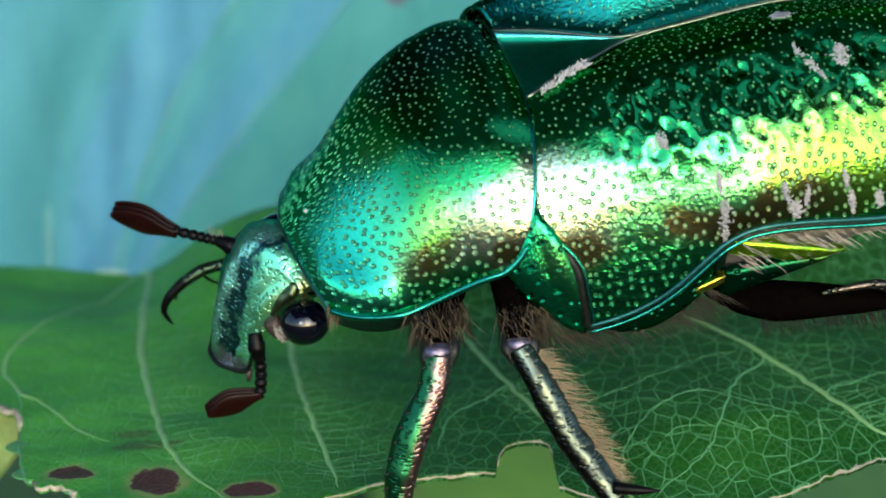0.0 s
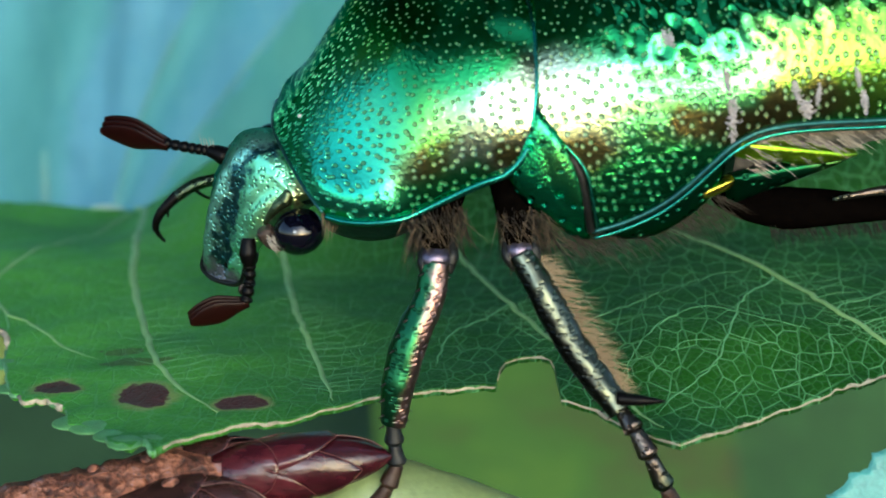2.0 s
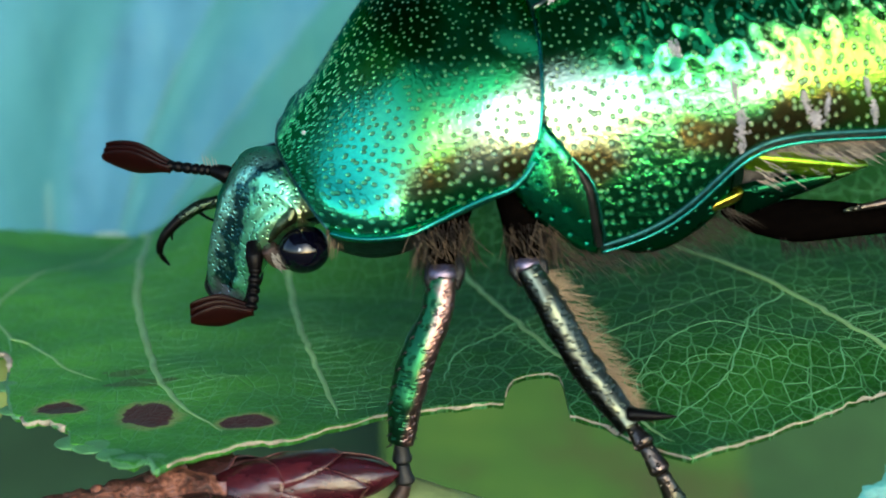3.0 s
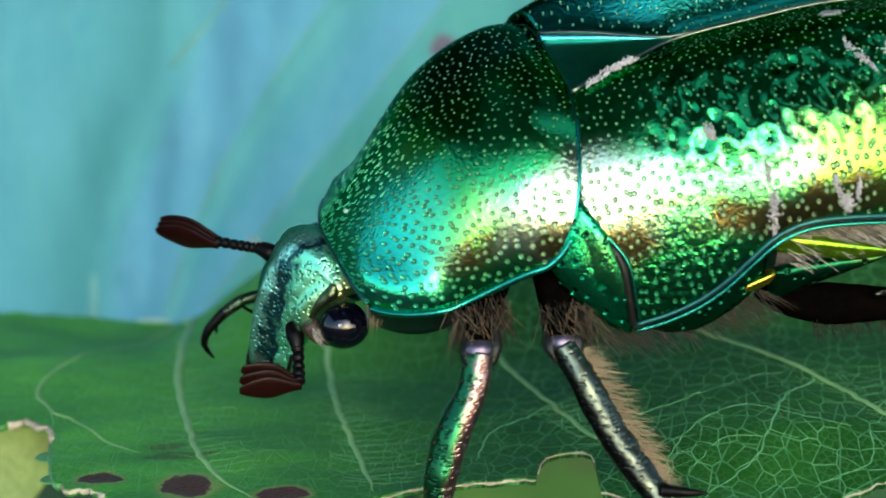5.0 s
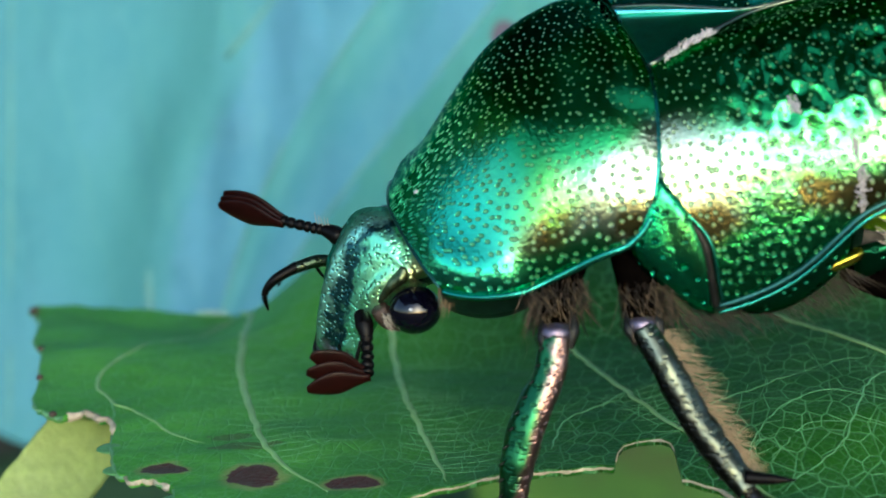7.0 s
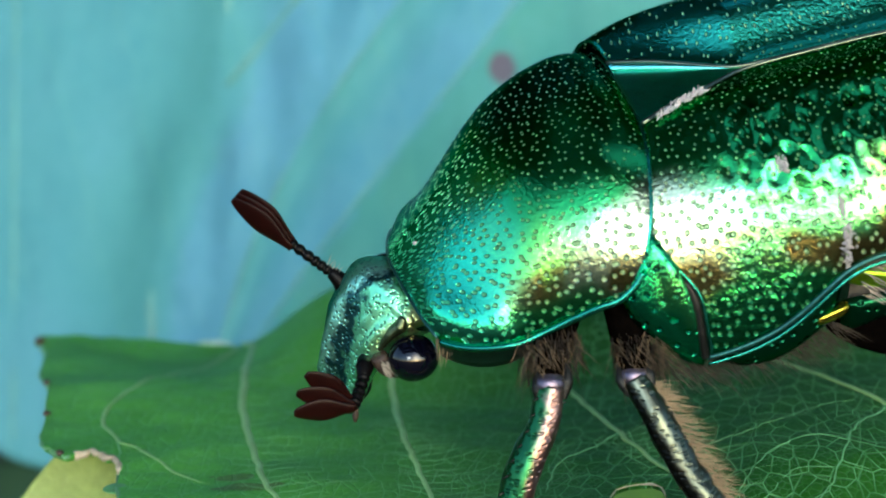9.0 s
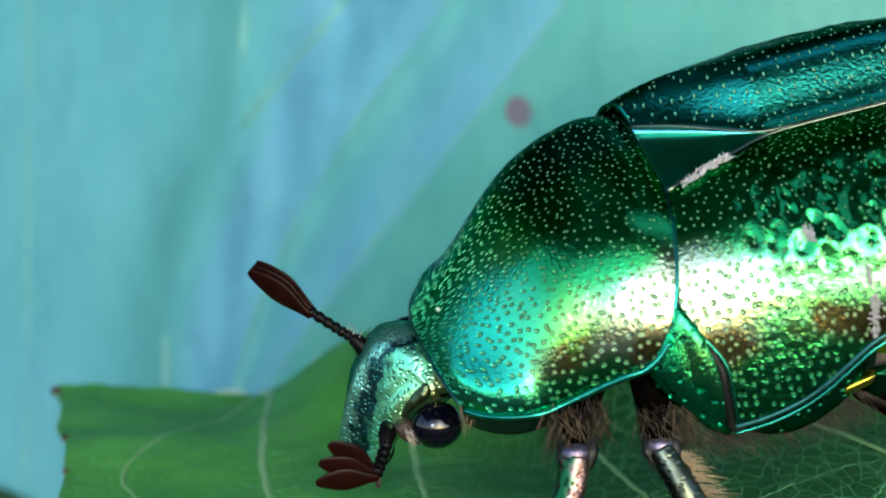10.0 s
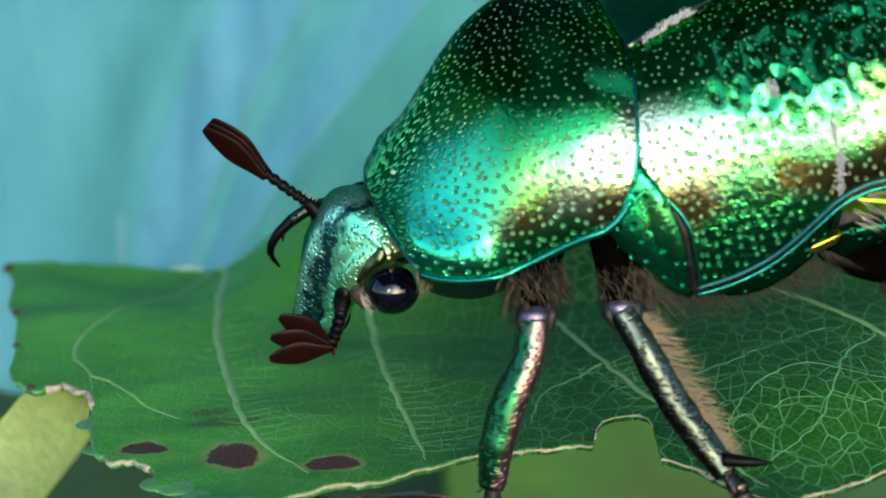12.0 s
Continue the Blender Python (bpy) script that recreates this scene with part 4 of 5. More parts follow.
plate("gold_plate", [(0.5, 3.95, -3.36), (0.05, 3.98, -3.2), (-0.42, 3.98, -3.14), (-0.36, 3.98, -3.34), (0.2, 3.95, -3.46)], 0.12, MAT_GOLD, beetle, "shiny golden sliver")
plate("hip_plate", [(-0.5, 3.75, -2.45), (-1.2, 3.8, -2.68), (-2.0, 3.85, -3.0), (-2.9, 3.85, -3.45), (-2.0, 3.85, -3.42), (-1.2, 3.8, -3.1), (-0.55, 3.75, -2.85)], 0.16, MAT_BRIGHT, beetle, "bright yellow-green hip plate")
plate("hip_plate", [(-0.45, 3.7, -3.3), (-1.2, 3.75, -3.3), (-2.7, 3.8, -3.5), (-1.9, 3.7, -3.72), (-1.0, 3.65, -3.85), (-0.4, 3.6, -3.95)], 0.14, MAT_UNDERGREEN, beetle)


def abdomen_geo(x0, x1, grow=0.0):
    rows = []
    for i in range(13):
        u = i / 12
        x = lerp(x0, x1, u)
        w = min(ELY_W(x) - 0.32, 3.85) - 0.35 * smoothstep(-0.4, 0.2, x) + grow + 0.05 * math.sin(math.pi * u)
        h = 2.9 * smoothstep(-10.5, -5.5, x) + 0.15
        row = []
        for j in range(28):
            a = math.pi * j / 27
            row.append((x, w * math.cos(a), -1.7 - h * math.sin(a) ** 0.8 - 0.04 * math.sin(math.pi * u)))
        rows.append(row)
    return grid(rows)


abdomen = part("abdomen", solid(abdomen_geo(2.6, -0.6, 0.02), 0.1), MAT_UNDER, beetle)
for k in range(6):
    seg = part("belly_ring", solid(abdomen_geo(-0.55 - 1.45 * k, -2.05 - 1.45 * k, 0.02 * (k % 2)), 0.1), MAT_GREY, beetle, "grey-haired belly ring")
bristles("belly_hair", [((random.uniform(-3.9, -0.7), 3.82 + random.uniform(-0.05, 0.1), random.uniform(-3.2, -2.15)), (-0.6, 0.35, -0.4), random.uniform(0.2, 0.45)) for k in range(260)], MAT_PALEHAIR, abdomen, 0.012, "short grey hair", 3)

# head: turned a little to its left; median profile (x, z), half width, fall to the sides, thickness
HEAD = [(7.0, -2.4, 1.3, 0.55, 0.5), (7.5, -2.2, 1.36, 0.62, 0.8), (7.92, -2.17, 1.38, 0.72, 0.9), (8.28, -2.38, 1.32, 0.76, 0.85), (8.6, -2.78, 1.22, 0.68, 0.7), (8.87, -3.28, 1.1, 0.56, 0.55),
        (9.12, -3.85, 1.02, 0.46, 0.42), (9.28, -4.35, 0.99, 0.4, 0.3), (9.36, -4.68, 0.93, 0.36, 0.2), (9.36, -4.88, 0.74, 0.34, 0.12)]
HEAD_TURN = radians(14)


HEAD_MID = resample([(a, 0, b) for a, b, c, d, e in HEAD], 61)
HEAD_DIM = resample([(c, d, e) for a, b, c, d, e in HEAD], 61)


def head_frame(u):
    """Middle of the brow at u, 0 at the neck and 1 at the lip, with its outward way and its width, fall and thickness."""
    mid, dim = HEAD_MID, HEAD_DIM
    i = min(60, max(0, int(round(u * 60))))
    way = (mid[min(60, i + 1)] - mid[max(0, i - 1)]).normalized()
    return mid[i], Vector((-way.z, 0, way.x)), dim[i]


def head_point(u, v, lift=0.0):
    mid, out, (wide, fall, thick) = head_frame(u)
    across = Vector((-math.sin(HEAD_TURN), math.cos(HEAD_TURN), 0))
    ridge = 0.09 * math.exp(-((v * wide) / 0.2) ** 2) * smoothstep(0.3, 0.55, u) * smoothstep(0.98, 0.85, u)
    furrow = -0.10 * math.exp(-((abs(v) * wide - 0.45) / 0.16) ** 2) * smoothstep(0.22, 0.4, u) * smoothstep(0.95, 0.8, u)
    brow = 0.16 * math.exp(-((abs(v) - 0.9) / 0.12) ** 2) * math.exp(-((u - 0.5) / 0.14) ** 2)
    lip = 0.10 * smoothstep(0.9, 1.0, u) + 0.06 * smoothstep(0.86, 1.0, abs(v)) * smoothstep(0.62, 0.75, u)
    rough = 0.03 * noise.noise(Vector((u * 16, v * 6, 2))) + 0.015 * noise.noise(Vector((u * 42, v * 17, 5)))
    return mid + across * wide * v + out * (ridge + furrow + brow + lip + rough + lift - fall * abs(v) ** 2.1)


def head_geo():
    rows = []
    for i in range(61):
        u = i / 60
        mid, out, (wide, fall, thick) = head_frame(u)
        across = Vector((-math.sin(HEAD_TURN), math.cos(HEAD_TURN), 0))
        row = [tuple(head_point(u, v)) for v in np.sin(np.linspace(-1, 1, 49) * math.pi / 2)]
        for a in np.linspace(0, math.pi, 21)[1:-1]:
            row.append(tuple(mid + across * wide * 0.97 * math.cos(a) - out * (fall + thick * math.sin(a))))
        rows.append(row)
    n = len(rows[0])
    verts, faces = grid(rows, True)
    for row, base in ((rows[0], 0), (rows[-1], (len(rows) - 1) * n)):
        k = len(verts)
        verts.append(tuple(sum((Vector(p) for p in row), Vector()) / n))
        faces += [(base + j, base + (j + 1) % n, k) for j in range(n)]
    return verts, faces


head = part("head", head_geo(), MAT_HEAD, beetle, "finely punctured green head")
limb("clypeus_rim", [head_point(0.72, 0.99), head_point(0.84, 1.0), head_point(0.93, 0.99), head_point(0.99, 0.8), head_point(1.0, 0.3), head_point(1.0, -0.3), head_point(0.99, -0.8), head_point(0.93, -0.99), head_point(0.8, -1.0)], [0.03, 0.05, 0.06, 0.05, 0.06, 0.05, 0.03], MAT_BLACKMETAL, head, "dark raised lip", count=60, sides=8, jitter=0.2)
part("mouth", ball((8.72, 0.05, -4.55), 0.5, 20, 12, (0.8, 1.5, 0.55)), MAT_BLACK, head)
limb("palp", [(8.75, 0.75, -4.6), (8.84, 0.9, -4.85), (8.88, 0.92, -4.98)], [0.05, 0.07, 0.03], MAT_BROWN, head, count=12, sides=8)
for side in (1, -1):
    eye = part("eye", ball((7.5, side * 1.47, -3.53 if side > 0 else -3.3), 0.5, 36, 24, (1.0, 0.92, 0.9)), MAT_EYE, head, "glossy black eye")
    limb("brow_ridge", [head_point(0.27, side * 0.9, 0.0), head_point(0.36, side * 0.96, 0.0), head_point(0.44, side * 0.98, 0.0), head_point(0.54, side * 0.99, -0.02)], [0.08, 0.17, 0.13, 0.05], MAT_EYESOCKET, head, "golden brow over the eye", 24, 12, 0.8, jitter=0.25)
    limb("cheek", [(8.15, side * 1.2, -3.45), (8.0, side * 1.2, -3.75), (7.7, side * 1.15, -3.9)], [0.16, 0.22, 0.2], MAT_BROWN, head, count=14, jitter=0.2)
    bristles("eye_hair", [((8.02 + random.uniform(-0.1, 0.12), side * (1.5 + random.uniform(-0.1, 0.12)), -3.55 + random.uniform(-0.14, 0.14)), (-0.6 + random.uniform(-0.4, 0.8), 0.5 * side, -0.3 + random.uniform(-0.5, 0.5)), random.uniform(0.12, 0.28)) for k in range(46)], MAT_PALEHAIR, head, 0.012, "", 5)
bristles("neck_hair", [((6.9 + random.uniform(-0.25, 0.1), 1.7 + random.uniform(-0.15, 0.2), -3.1 + random.uniform(-0.15, 0.1)), (0.3, 0.3, -1), random.uniform(0.2, 0.4)) for k in range(60)], MAT_HAIR, beetle, 0.012, "", 6)


# feelers: local origin at the bend, stalk along +z to the head, club of three leaves along +x
def lamella_geo(y0):
    rows = []
    for i in range(20):
        u = i / 19
        w = (0.10 + 0.17 * smoothstep(0.0, 0.6, u)) * math.sin(math.pi * (0.22 + 0.75 * u)) ** 0.6
        th = 0.055 * math.sin(math.pi * (0.12 + 0.84 * u)) ** 0.5
        rows.append([(1.2 * u - 0.04, y0 + th * math.sin(a), 0.05 * math.sin(2.4 * u) + w * math.cos(a)) for a in np.linspace(0, 2 * math.pi, 14, endpoint=False)])
    verts, faces = grid(rows, True)
    n = 14
    faces += [tuple(range(n - 1, -1, -1)), tuple(range(len(verts) - n, len(verts)))]
    return verts, faces


def bead_path(path, radius, beads):
    """A stalk of beads: the radius swells and narrows along it."""
    pts = resample(path, beads * 6 + 1)
    rad = [radius * (0.72 + 0.34 * abs(math.sin(math.pi * (i / 6)))) for i in range(len(pts))]
    return tube(pts, rad, 10)


near_feeler = new("feeler")
near_feeler.parent = beetle
near_feeler["label"] = "black stalked feeler with a fan of maroon leaves"
part("stalk", bead_path([(0.02, 0, 0.0), (-0.03, 0.0, 0.4), (0.0, 0.0, 0.82)], 0.125, 5), MAT_BLACK, near_feeler)
limb("scape", [(0, 0, 0.76), (0.04, -0.02, 1.02), (0.0, -0.1, 1.3)], [0.11, 0.18, 0.13], MAT_BLACK, near_feeler)
near_fan = []
for k in range(3):
    blade = part("club_leaf", lamella_geo(0.09 * (k - 1)), MAT_CLUB, near_feeler, "maroon feeler leaf" if k == 0 else "")
    near_fan.append(blade)

far_feeler = new("feeler")
far_feeler.parent = beetle
far_feeler["label"] = "raised black feeler with a closed maroon club"
limb("scape", [(-0.1, 0, -0.12), (0.12, 0, 0.12), (0.42, 0, 0.16)], [0.12, 0.19, 0.12], MAT_BLACK, far_feeler)
part("stalk", bead_path([(0.36, 0, 0.16), (0.8, 0, 0.1), (1.42, 0, 0.04)], 0.11, 7), MAT_BLACK, far_feeler)
for k in range(3):
    blade = part("club_leaf", lamella_geo(0.085 * (k - 1)), MAT_CLUB, far_feeler)
    blade.location = (1.38 * MM, 0, 0.02 * MM)
    blade.scale = (1.27, 1.1, 1.1)
    blade.rotation_euler = (0, radians(3 * (k - 1)), 0)
bristles("stalk_hair", [((0.3 + 0.07 * k, 0, 0.25), (0.2, 0, 1), 0.28) for k in range(5)], MAT_PALEHAIR, far_feeler, 0.012)

# far front foot, which reaches past the head
far_foot = new("front_foot")
far_foot.parent = beetle
far_foot["label"] = "dark hooked front foot"
limb("tarsus", [(-1.4, 0.1, -0.3), (-0.5, 0, -0.02), (0.1, 0, 0.04), (0.55, 0, 0.06), (0.98, 0, -0.08)], [0.17, 0.15, 0.12, 0.13, 0.12], MAT_LEG, far_foot, count=30)
limb("claw", [(0.95, 0, -0.05), (1.4, 0.05, -0.3), (1.6, 0.05, -0.62), (1.52, 0.05, -1.0)], [0.12, 0.10, 0.07, 0.02], MAT_BLACK, far_foot)
limb("claw", [(0.92, -0.12, -0.1), (1.2, -0.2, -0.35), (1.3, -0.2, -0.6)], [0.09, 0.05, 0.015], MAT_BLACK, far_foot)
limb("spur", [(0.6, 0, 0.0), (0.4, 0.0, -0.3), (0.15, 0, -0.5)], [0.04, 0.03, 0.008], MAT_BLACK, far_foot)


# near legs
def leg_teeth(path, radii, count, mat, parent, way, length=0.16):
    pts = resample(path, count)
    for k, p in enumerate(pts):
        r = float(np.interp(k / max(1, count - 1), np.linspace(0, 1, len(radii)), radii))
        d = Vector(way).normalized()
        limb("bristle_tooth", [p + d * r * 0.8, p + d * (r + length) + Vector((0, 0, -length * 0.8))], [0.03, 0.006], mat, parent, count=3, sides=5)


front_leg = new("front_leg")
front_leg.parent = beetle
front_leg["label"] = "bronze and green front leg with a pink shine"
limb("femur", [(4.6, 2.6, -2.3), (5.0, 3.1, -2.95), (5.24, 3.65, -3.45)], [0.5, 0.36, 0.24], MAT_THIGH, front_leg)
part("knee", ball((5.25, 3.66, -3.42), 0.31, 20, 14, (1, 0.9, 0.85)), MAT_KNEE, front_leg, "grey rounded knee")
for dx, dy in ((0.27, 0.02), (-0.27, 0.06)):
    limb("knee_cheek", [(5.12 + dx, 3.42 + dy, -3.2), (5.22 + dx, 3.68 + dy, -3.42), (5.3 + dx * 0.8, 3.84 + dy, -3.66)], [0.07, 0.13, 0.05], MAT_BLACKMETAL, front_leg, count=14)
TIBIA_A = [(5.26, 3.74, -3.4), (5.56, 4.04, -4.0), (6.07, 4.31, -4.6), (6.5, 4.62, -5.3), (6.76, 4.83, -5.99)]
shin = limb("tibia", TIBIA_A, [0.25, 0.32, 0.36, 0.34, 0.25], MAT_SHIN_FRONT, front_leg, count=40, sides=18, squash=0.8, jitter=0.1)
leg_teeth(TIBIA_A, [0.25, 0.32, 0.36, 0.34, 0.25], 14, MAT_BLACKMETAL, shin, (-0.6, 0.2, 0.3), 0.12)
leg_teeth(TIBIA_A, [0.25, 0.32, 0.36, 0.34, 0.25], 12, MAT_BLACKMETAL, shin, (0.8, 0.25, 0.3), 0.08)
TOES_A = [(6.76, 4.83, -5.95), (6.82, 4.96, -6.36), (6.87, 5.09, -6.74), (7.14, 5.19, -7.1), (7.44, 5.22, -7.46), (7.82, 5.28, -7.95)]
for k in range(5):
    a, b = Vector(TOES_A[k]), Vector(TOES_A[k + 1])
    limb("toe_joint", [a, lerp(a, b, 0.5), lerp(a, b, 0.86), lerp(a, b, 1.02)], [0.12, 0.16, 0.2, 0.11], MAT_BLACKMETAL if k < 2 else MAT_FOOT, front_leg, count=12, sides=10, jitter=0.15)
for s in (1, -1):
    limb("claw", [(7.8, 5.28, -7.9), (8.05, 5.25 + 0.2 * s, -8.15), (8.1, 5.2 + 0.25 * s, -8.4)], [0.08, 0.06, 0.012], MAT_BLACK, front_leg, count=8)
bristles("thigh_hair", [((5.0 + random.uniform(-0.5, 0.6), 3.3 + random.uniform(-0.3, 0.25), -2.85 + random.uniform(-0.4, 0.35)), (random.uniform(-0.3, 0.6), random.uniform(-0.2, 0.4), -1), random.uniform(0.3, 0.8)) for k in range(520)], MAT_HAIRMIX, front_leg, 0.008, "tan hair", 7)

bristles("stray_hair", [((5.05 + random.uniform(-0.6, 0.6), 3.35 + random.uniform(-0.2, 0.35), -2.75 + random.uniform(-0.35, 0.3)), (random.uniform(-0.9, 1.0), random.uniform(-0.1, 0.6), -1), random.uniform(0.35, 0.7)) for k in range(80)], MAT_STRAY, front_leg, 0.009, "pale tan hair", 12)

middle_leg = new("middle_leg")
middle_leg.parent = beetle
middle_leg["label"] = "bronze middle leg with a fringe of tan hair"
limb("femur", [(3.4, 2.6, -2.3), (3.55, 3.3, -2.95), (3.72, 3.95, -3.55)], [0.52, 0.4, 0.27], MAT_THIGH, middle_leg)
part("knee", ball((3.73, 3.98, -3.52), 0.29, 20, 14, (1, 0.9, 0.9)), MAT_KNEE, middle_leg, "grey rounded knee")
for dx, dy in ((0.25, 0.02), (-0.25, 0.06)):
    limb("knee_cheek", [(3.66 + dx, 3.72 + dy, -3.3), (3.72 + dx, 4.0 + dy, -3.52), (3.68 + dx * 0.8, 4.2 + dy, -3.76)], [0.07, 0.13, 0.05], MAT_BLACKMETAL, middle_leg, count=14)
TIBIA_B = [(3.73, 4.05, -3.52), (3.53, 4.53, -4.09), (3.27, 5.11, -4.94), (2.96, 5.63, -5.6), (2.7, 6.07, -6.09)]
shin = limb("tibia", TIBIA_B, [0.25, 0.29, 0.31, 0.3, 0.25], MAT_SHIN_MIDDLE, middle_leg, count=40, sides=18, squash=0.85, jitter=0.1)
leg_teeth(TIBIA_B, [0.22, 0.25, 0.28, 0.28, 0.24], 13, MAT_BLACKMETAL, shin, (0.7, 0.25, 0.1), 0.1)
limb("spine", [(2.72, 6.05, -5.8), (2.3, 6.25, -5.84), (1.9, 6.35, -5.92)], [0.13, 0.1, 0.008], MAT_BLACK, middle_leg, "black pointed shin spine", 12)
limb("spine", [(2.72, 6.1, -6.05), (2.5, 6.4, -6.3), (2.35, 6.6, -6.5)], [0.09, 0.06, 0.01], MAT_BLACK, middle_leg, "", 8)
TOES_B = [(2.71, 6.07, -6.05), (2.58, 6.49, -6.29), (2.44, 6.83, -6.69), (2.28, 7.04, -7.32), (2.13, 7.1, -8.01), (1.92, 7.11, -9.07)]
for k in range(5):
    a, b = Vector(TOES_B[k]), Vector(TOES_B[k + 1])
    limb("toe_joint", [a, lerp(a, b, 0.5), lerp(a, b, 0.86), lerp(a, b, 1.02)], [0.12, 0.17, 0.21, 0.12], MAT_LEG if k < 3 else MAT_FOOT, middle_leg, count=12, sides=10, jitter=0.12)
for s in (1, -1):
    limb("claw", [(1.93, 7.11, -9.0), (1.8, 7.05 + 0.2 * s, -9.3), (1.9, 6.95 + 0.25 * s, -9.6)], [0.08, 0.06, 0.012], MAT_BLACK, middle_leg, count=8)
fringe = []
TIBIA_B_LINE = resample(TIBIA_B, 30)
for k in range(400):
    u = random.uniform(0.12, 0.93)
    p = TIBIA_B_LINE[int(u * 29)]
    ln = 0.7 * math.sin(math.pi * min(1, 0.1 + u * 0.9)) ** 0.5 * random.uniform(0.4, 1.1)
    fringe.append(((p[0] - 0.2, p[1] + random.uniform(-0.12, 0.1), p[2] + 0.05 + random.uniform(-0.05, 0.05)), (-0.8, random.uniform(-0.1, 0.45), -0.12 - 0.35 * u + random.uniform(-0.15, 0.15)), ln))
bristles("hair_fringe", fringe, MAT_HAIR, middle_leg, 0.010, "tan hair fringe", 8)
bristles("thigh_hair", [((3.55 + random.uniform(-0.45, 0.45), 3.7 + random.uniform(-0.3, 0.25), -3.1 + random.uniform(-0.4, 0.35)), (random.uniform(-0.6, 0.3), random.uniform(-0.2, 0.4), -1), random.uniform(0.3, 0.8)) for k in range(520)], MAT_HAIRMIX, middle_leg, 0.008, "brown hair", 9)

bristles("stray_hair", [((3.55 + random.uniform(-0.5, 0.5), 3.8 + random.uniform(-0.2, 0.3), -3.05 + random.uniform(-0.35, 0.3)), (random.uniform(-1.1, 0.6), random.uniform(-0.1, 0.6), -1), random.uniform(0.4, 0.9)) for k in range(90)], MAT_STRAY, middle_leg, 0.009, "pale tan hair", 13)

hind_leg = new("hind_leg")
hind_leg.parent = beetle
hind_leg["label"] = "black hind leg folded under the belly"
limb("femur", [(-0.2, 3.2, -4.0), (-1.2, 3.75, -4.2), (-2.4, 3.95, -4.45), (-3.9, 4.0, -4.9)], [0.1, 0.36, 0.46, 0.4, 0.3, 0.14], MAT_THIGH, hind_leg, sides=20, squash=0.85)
limb("tibia", [(-3.9, 4.1, -4.95), (-3.4, 4.3, -4.15), (-2.2, 4.3, -3.98)], [0.15, 0.11, 0.03], MAT_LEG, hind_leg, "pinkish shin")
bristles("leg_hair", [((x, 4.05 + random.uniform(-0.1, 0.1), -4.17 + 0.26 * (x + 1.2) - 0.26 + random.uniform(-0.1, 0.1)), (random.uniform(-0.8, 0.1), 0.3, -0.9), random.uniform(0.25, 0.5)) for x in (random.uniform(-4.0, -1.0) for k in range(220))], MAT_HAIRMIX, hind_leg, 0.01, "short hair", 10)
bristles("breast_hair", [((random.uniform(-0.2, 3.0), 3.7 + random.uniform(-0.2, 0.25), -3.75 + random.uniform(-0.2, 0.25)), (random.uniform(-0.9, -0.2), 0.25, -0.6), random.uniform(0.4, 0.85)) for k in range(330)], MAT_DARKHAIR, beetle, 0.009, "tan breast hair", 11)


# ---- below the leaf: twig with buds, stem, more leaves ----
def bark_material():
    m, t, b = material("reddish_bark")
    v = coords(t)
    vo = node(t, "ShaderNodeTexVoronoi", [("Vector", v)])
    vo.inputs["Scale"].default_value = 2.6
    n = noise_tex(t, v, 1.6, 5)
    f = noise_tex(t, v, 8, 4)
    tone = math_node(t, "ADD", math_node(t, "MULTIPLY", n, 0.6), math_node(t, "MULTIPLY", f, 0.4))
    col = ramp(t, tone, [(0.38, (0.015, 0.006, 0.005)), (0.47, (0.09, 0.028, 0.016)), (0.55, (0.27, 0.105, 0.06)), (0.65, (0.24, 0.17, 0.2))])
    t.links.new(col, b.inputs["Base Color"])
    b.inputs["Roughness"].default_value = 0.6
    bump(t, b, math_node(t, "ADD", math_node(t, "MULTIPLY", vo.outputs["Distance"], 0.8), f), 0.9, 0.12)
    return m


def bud_material(name, dark, mid, light, rough=0.3, scale=1.0):
    m, t, b = material(name)
    v = coords(t, scale, (0, 20, 0), (0.5, 1, 1))
    n = noise_tex(t, v, 1.1, 5)
    f = noise_tex(t, v, 6, 4)
    tone = math_node(t, "ADD", math_node(t, "MULTIPLY", n, 0.65), math_node(t, "MULTIPLY", f, 0.35))
    t.links.new(ramp(t, tone, [(0.32, dark), (0.5, mid), (0.7, light)]), b.inputs["Base Color"])
    b.inputs["Roughness"].default_value = rough
    bump(t, b, f, 0.5, 0.04)
    return m


MAT_BARK = bark_material()
MAT_BUDRED = bud_material("red_bud_scale", (0.006, 0.0015, 0.002), (0.03, 0.0035, 0.007), (0.085, 0.014, 0.02), 0.26)
MAT_BUDDARK = bud_material("brown_bud_scale", (0.008, 0.004, 0.005), (0.035, 0.014, 0.013), (0.14, 0.08, 0.09), 0.25)
MAT_BUDEDGE = plain("pale_scale_edge", (0.1, 0.03, 0.025), 0.5, 0, 0.4, 3, 0.02)
MAT_STEM = plain("pale_green_stem", (0.16, 0.22, 0.09), 0.42, 0, 0.3, 0.8, 0.03)
MAT_PEG = plain("purple_scar", (0.07, 0.045, 0.1), 0.5, 0, 0.4, 4, 0.05)

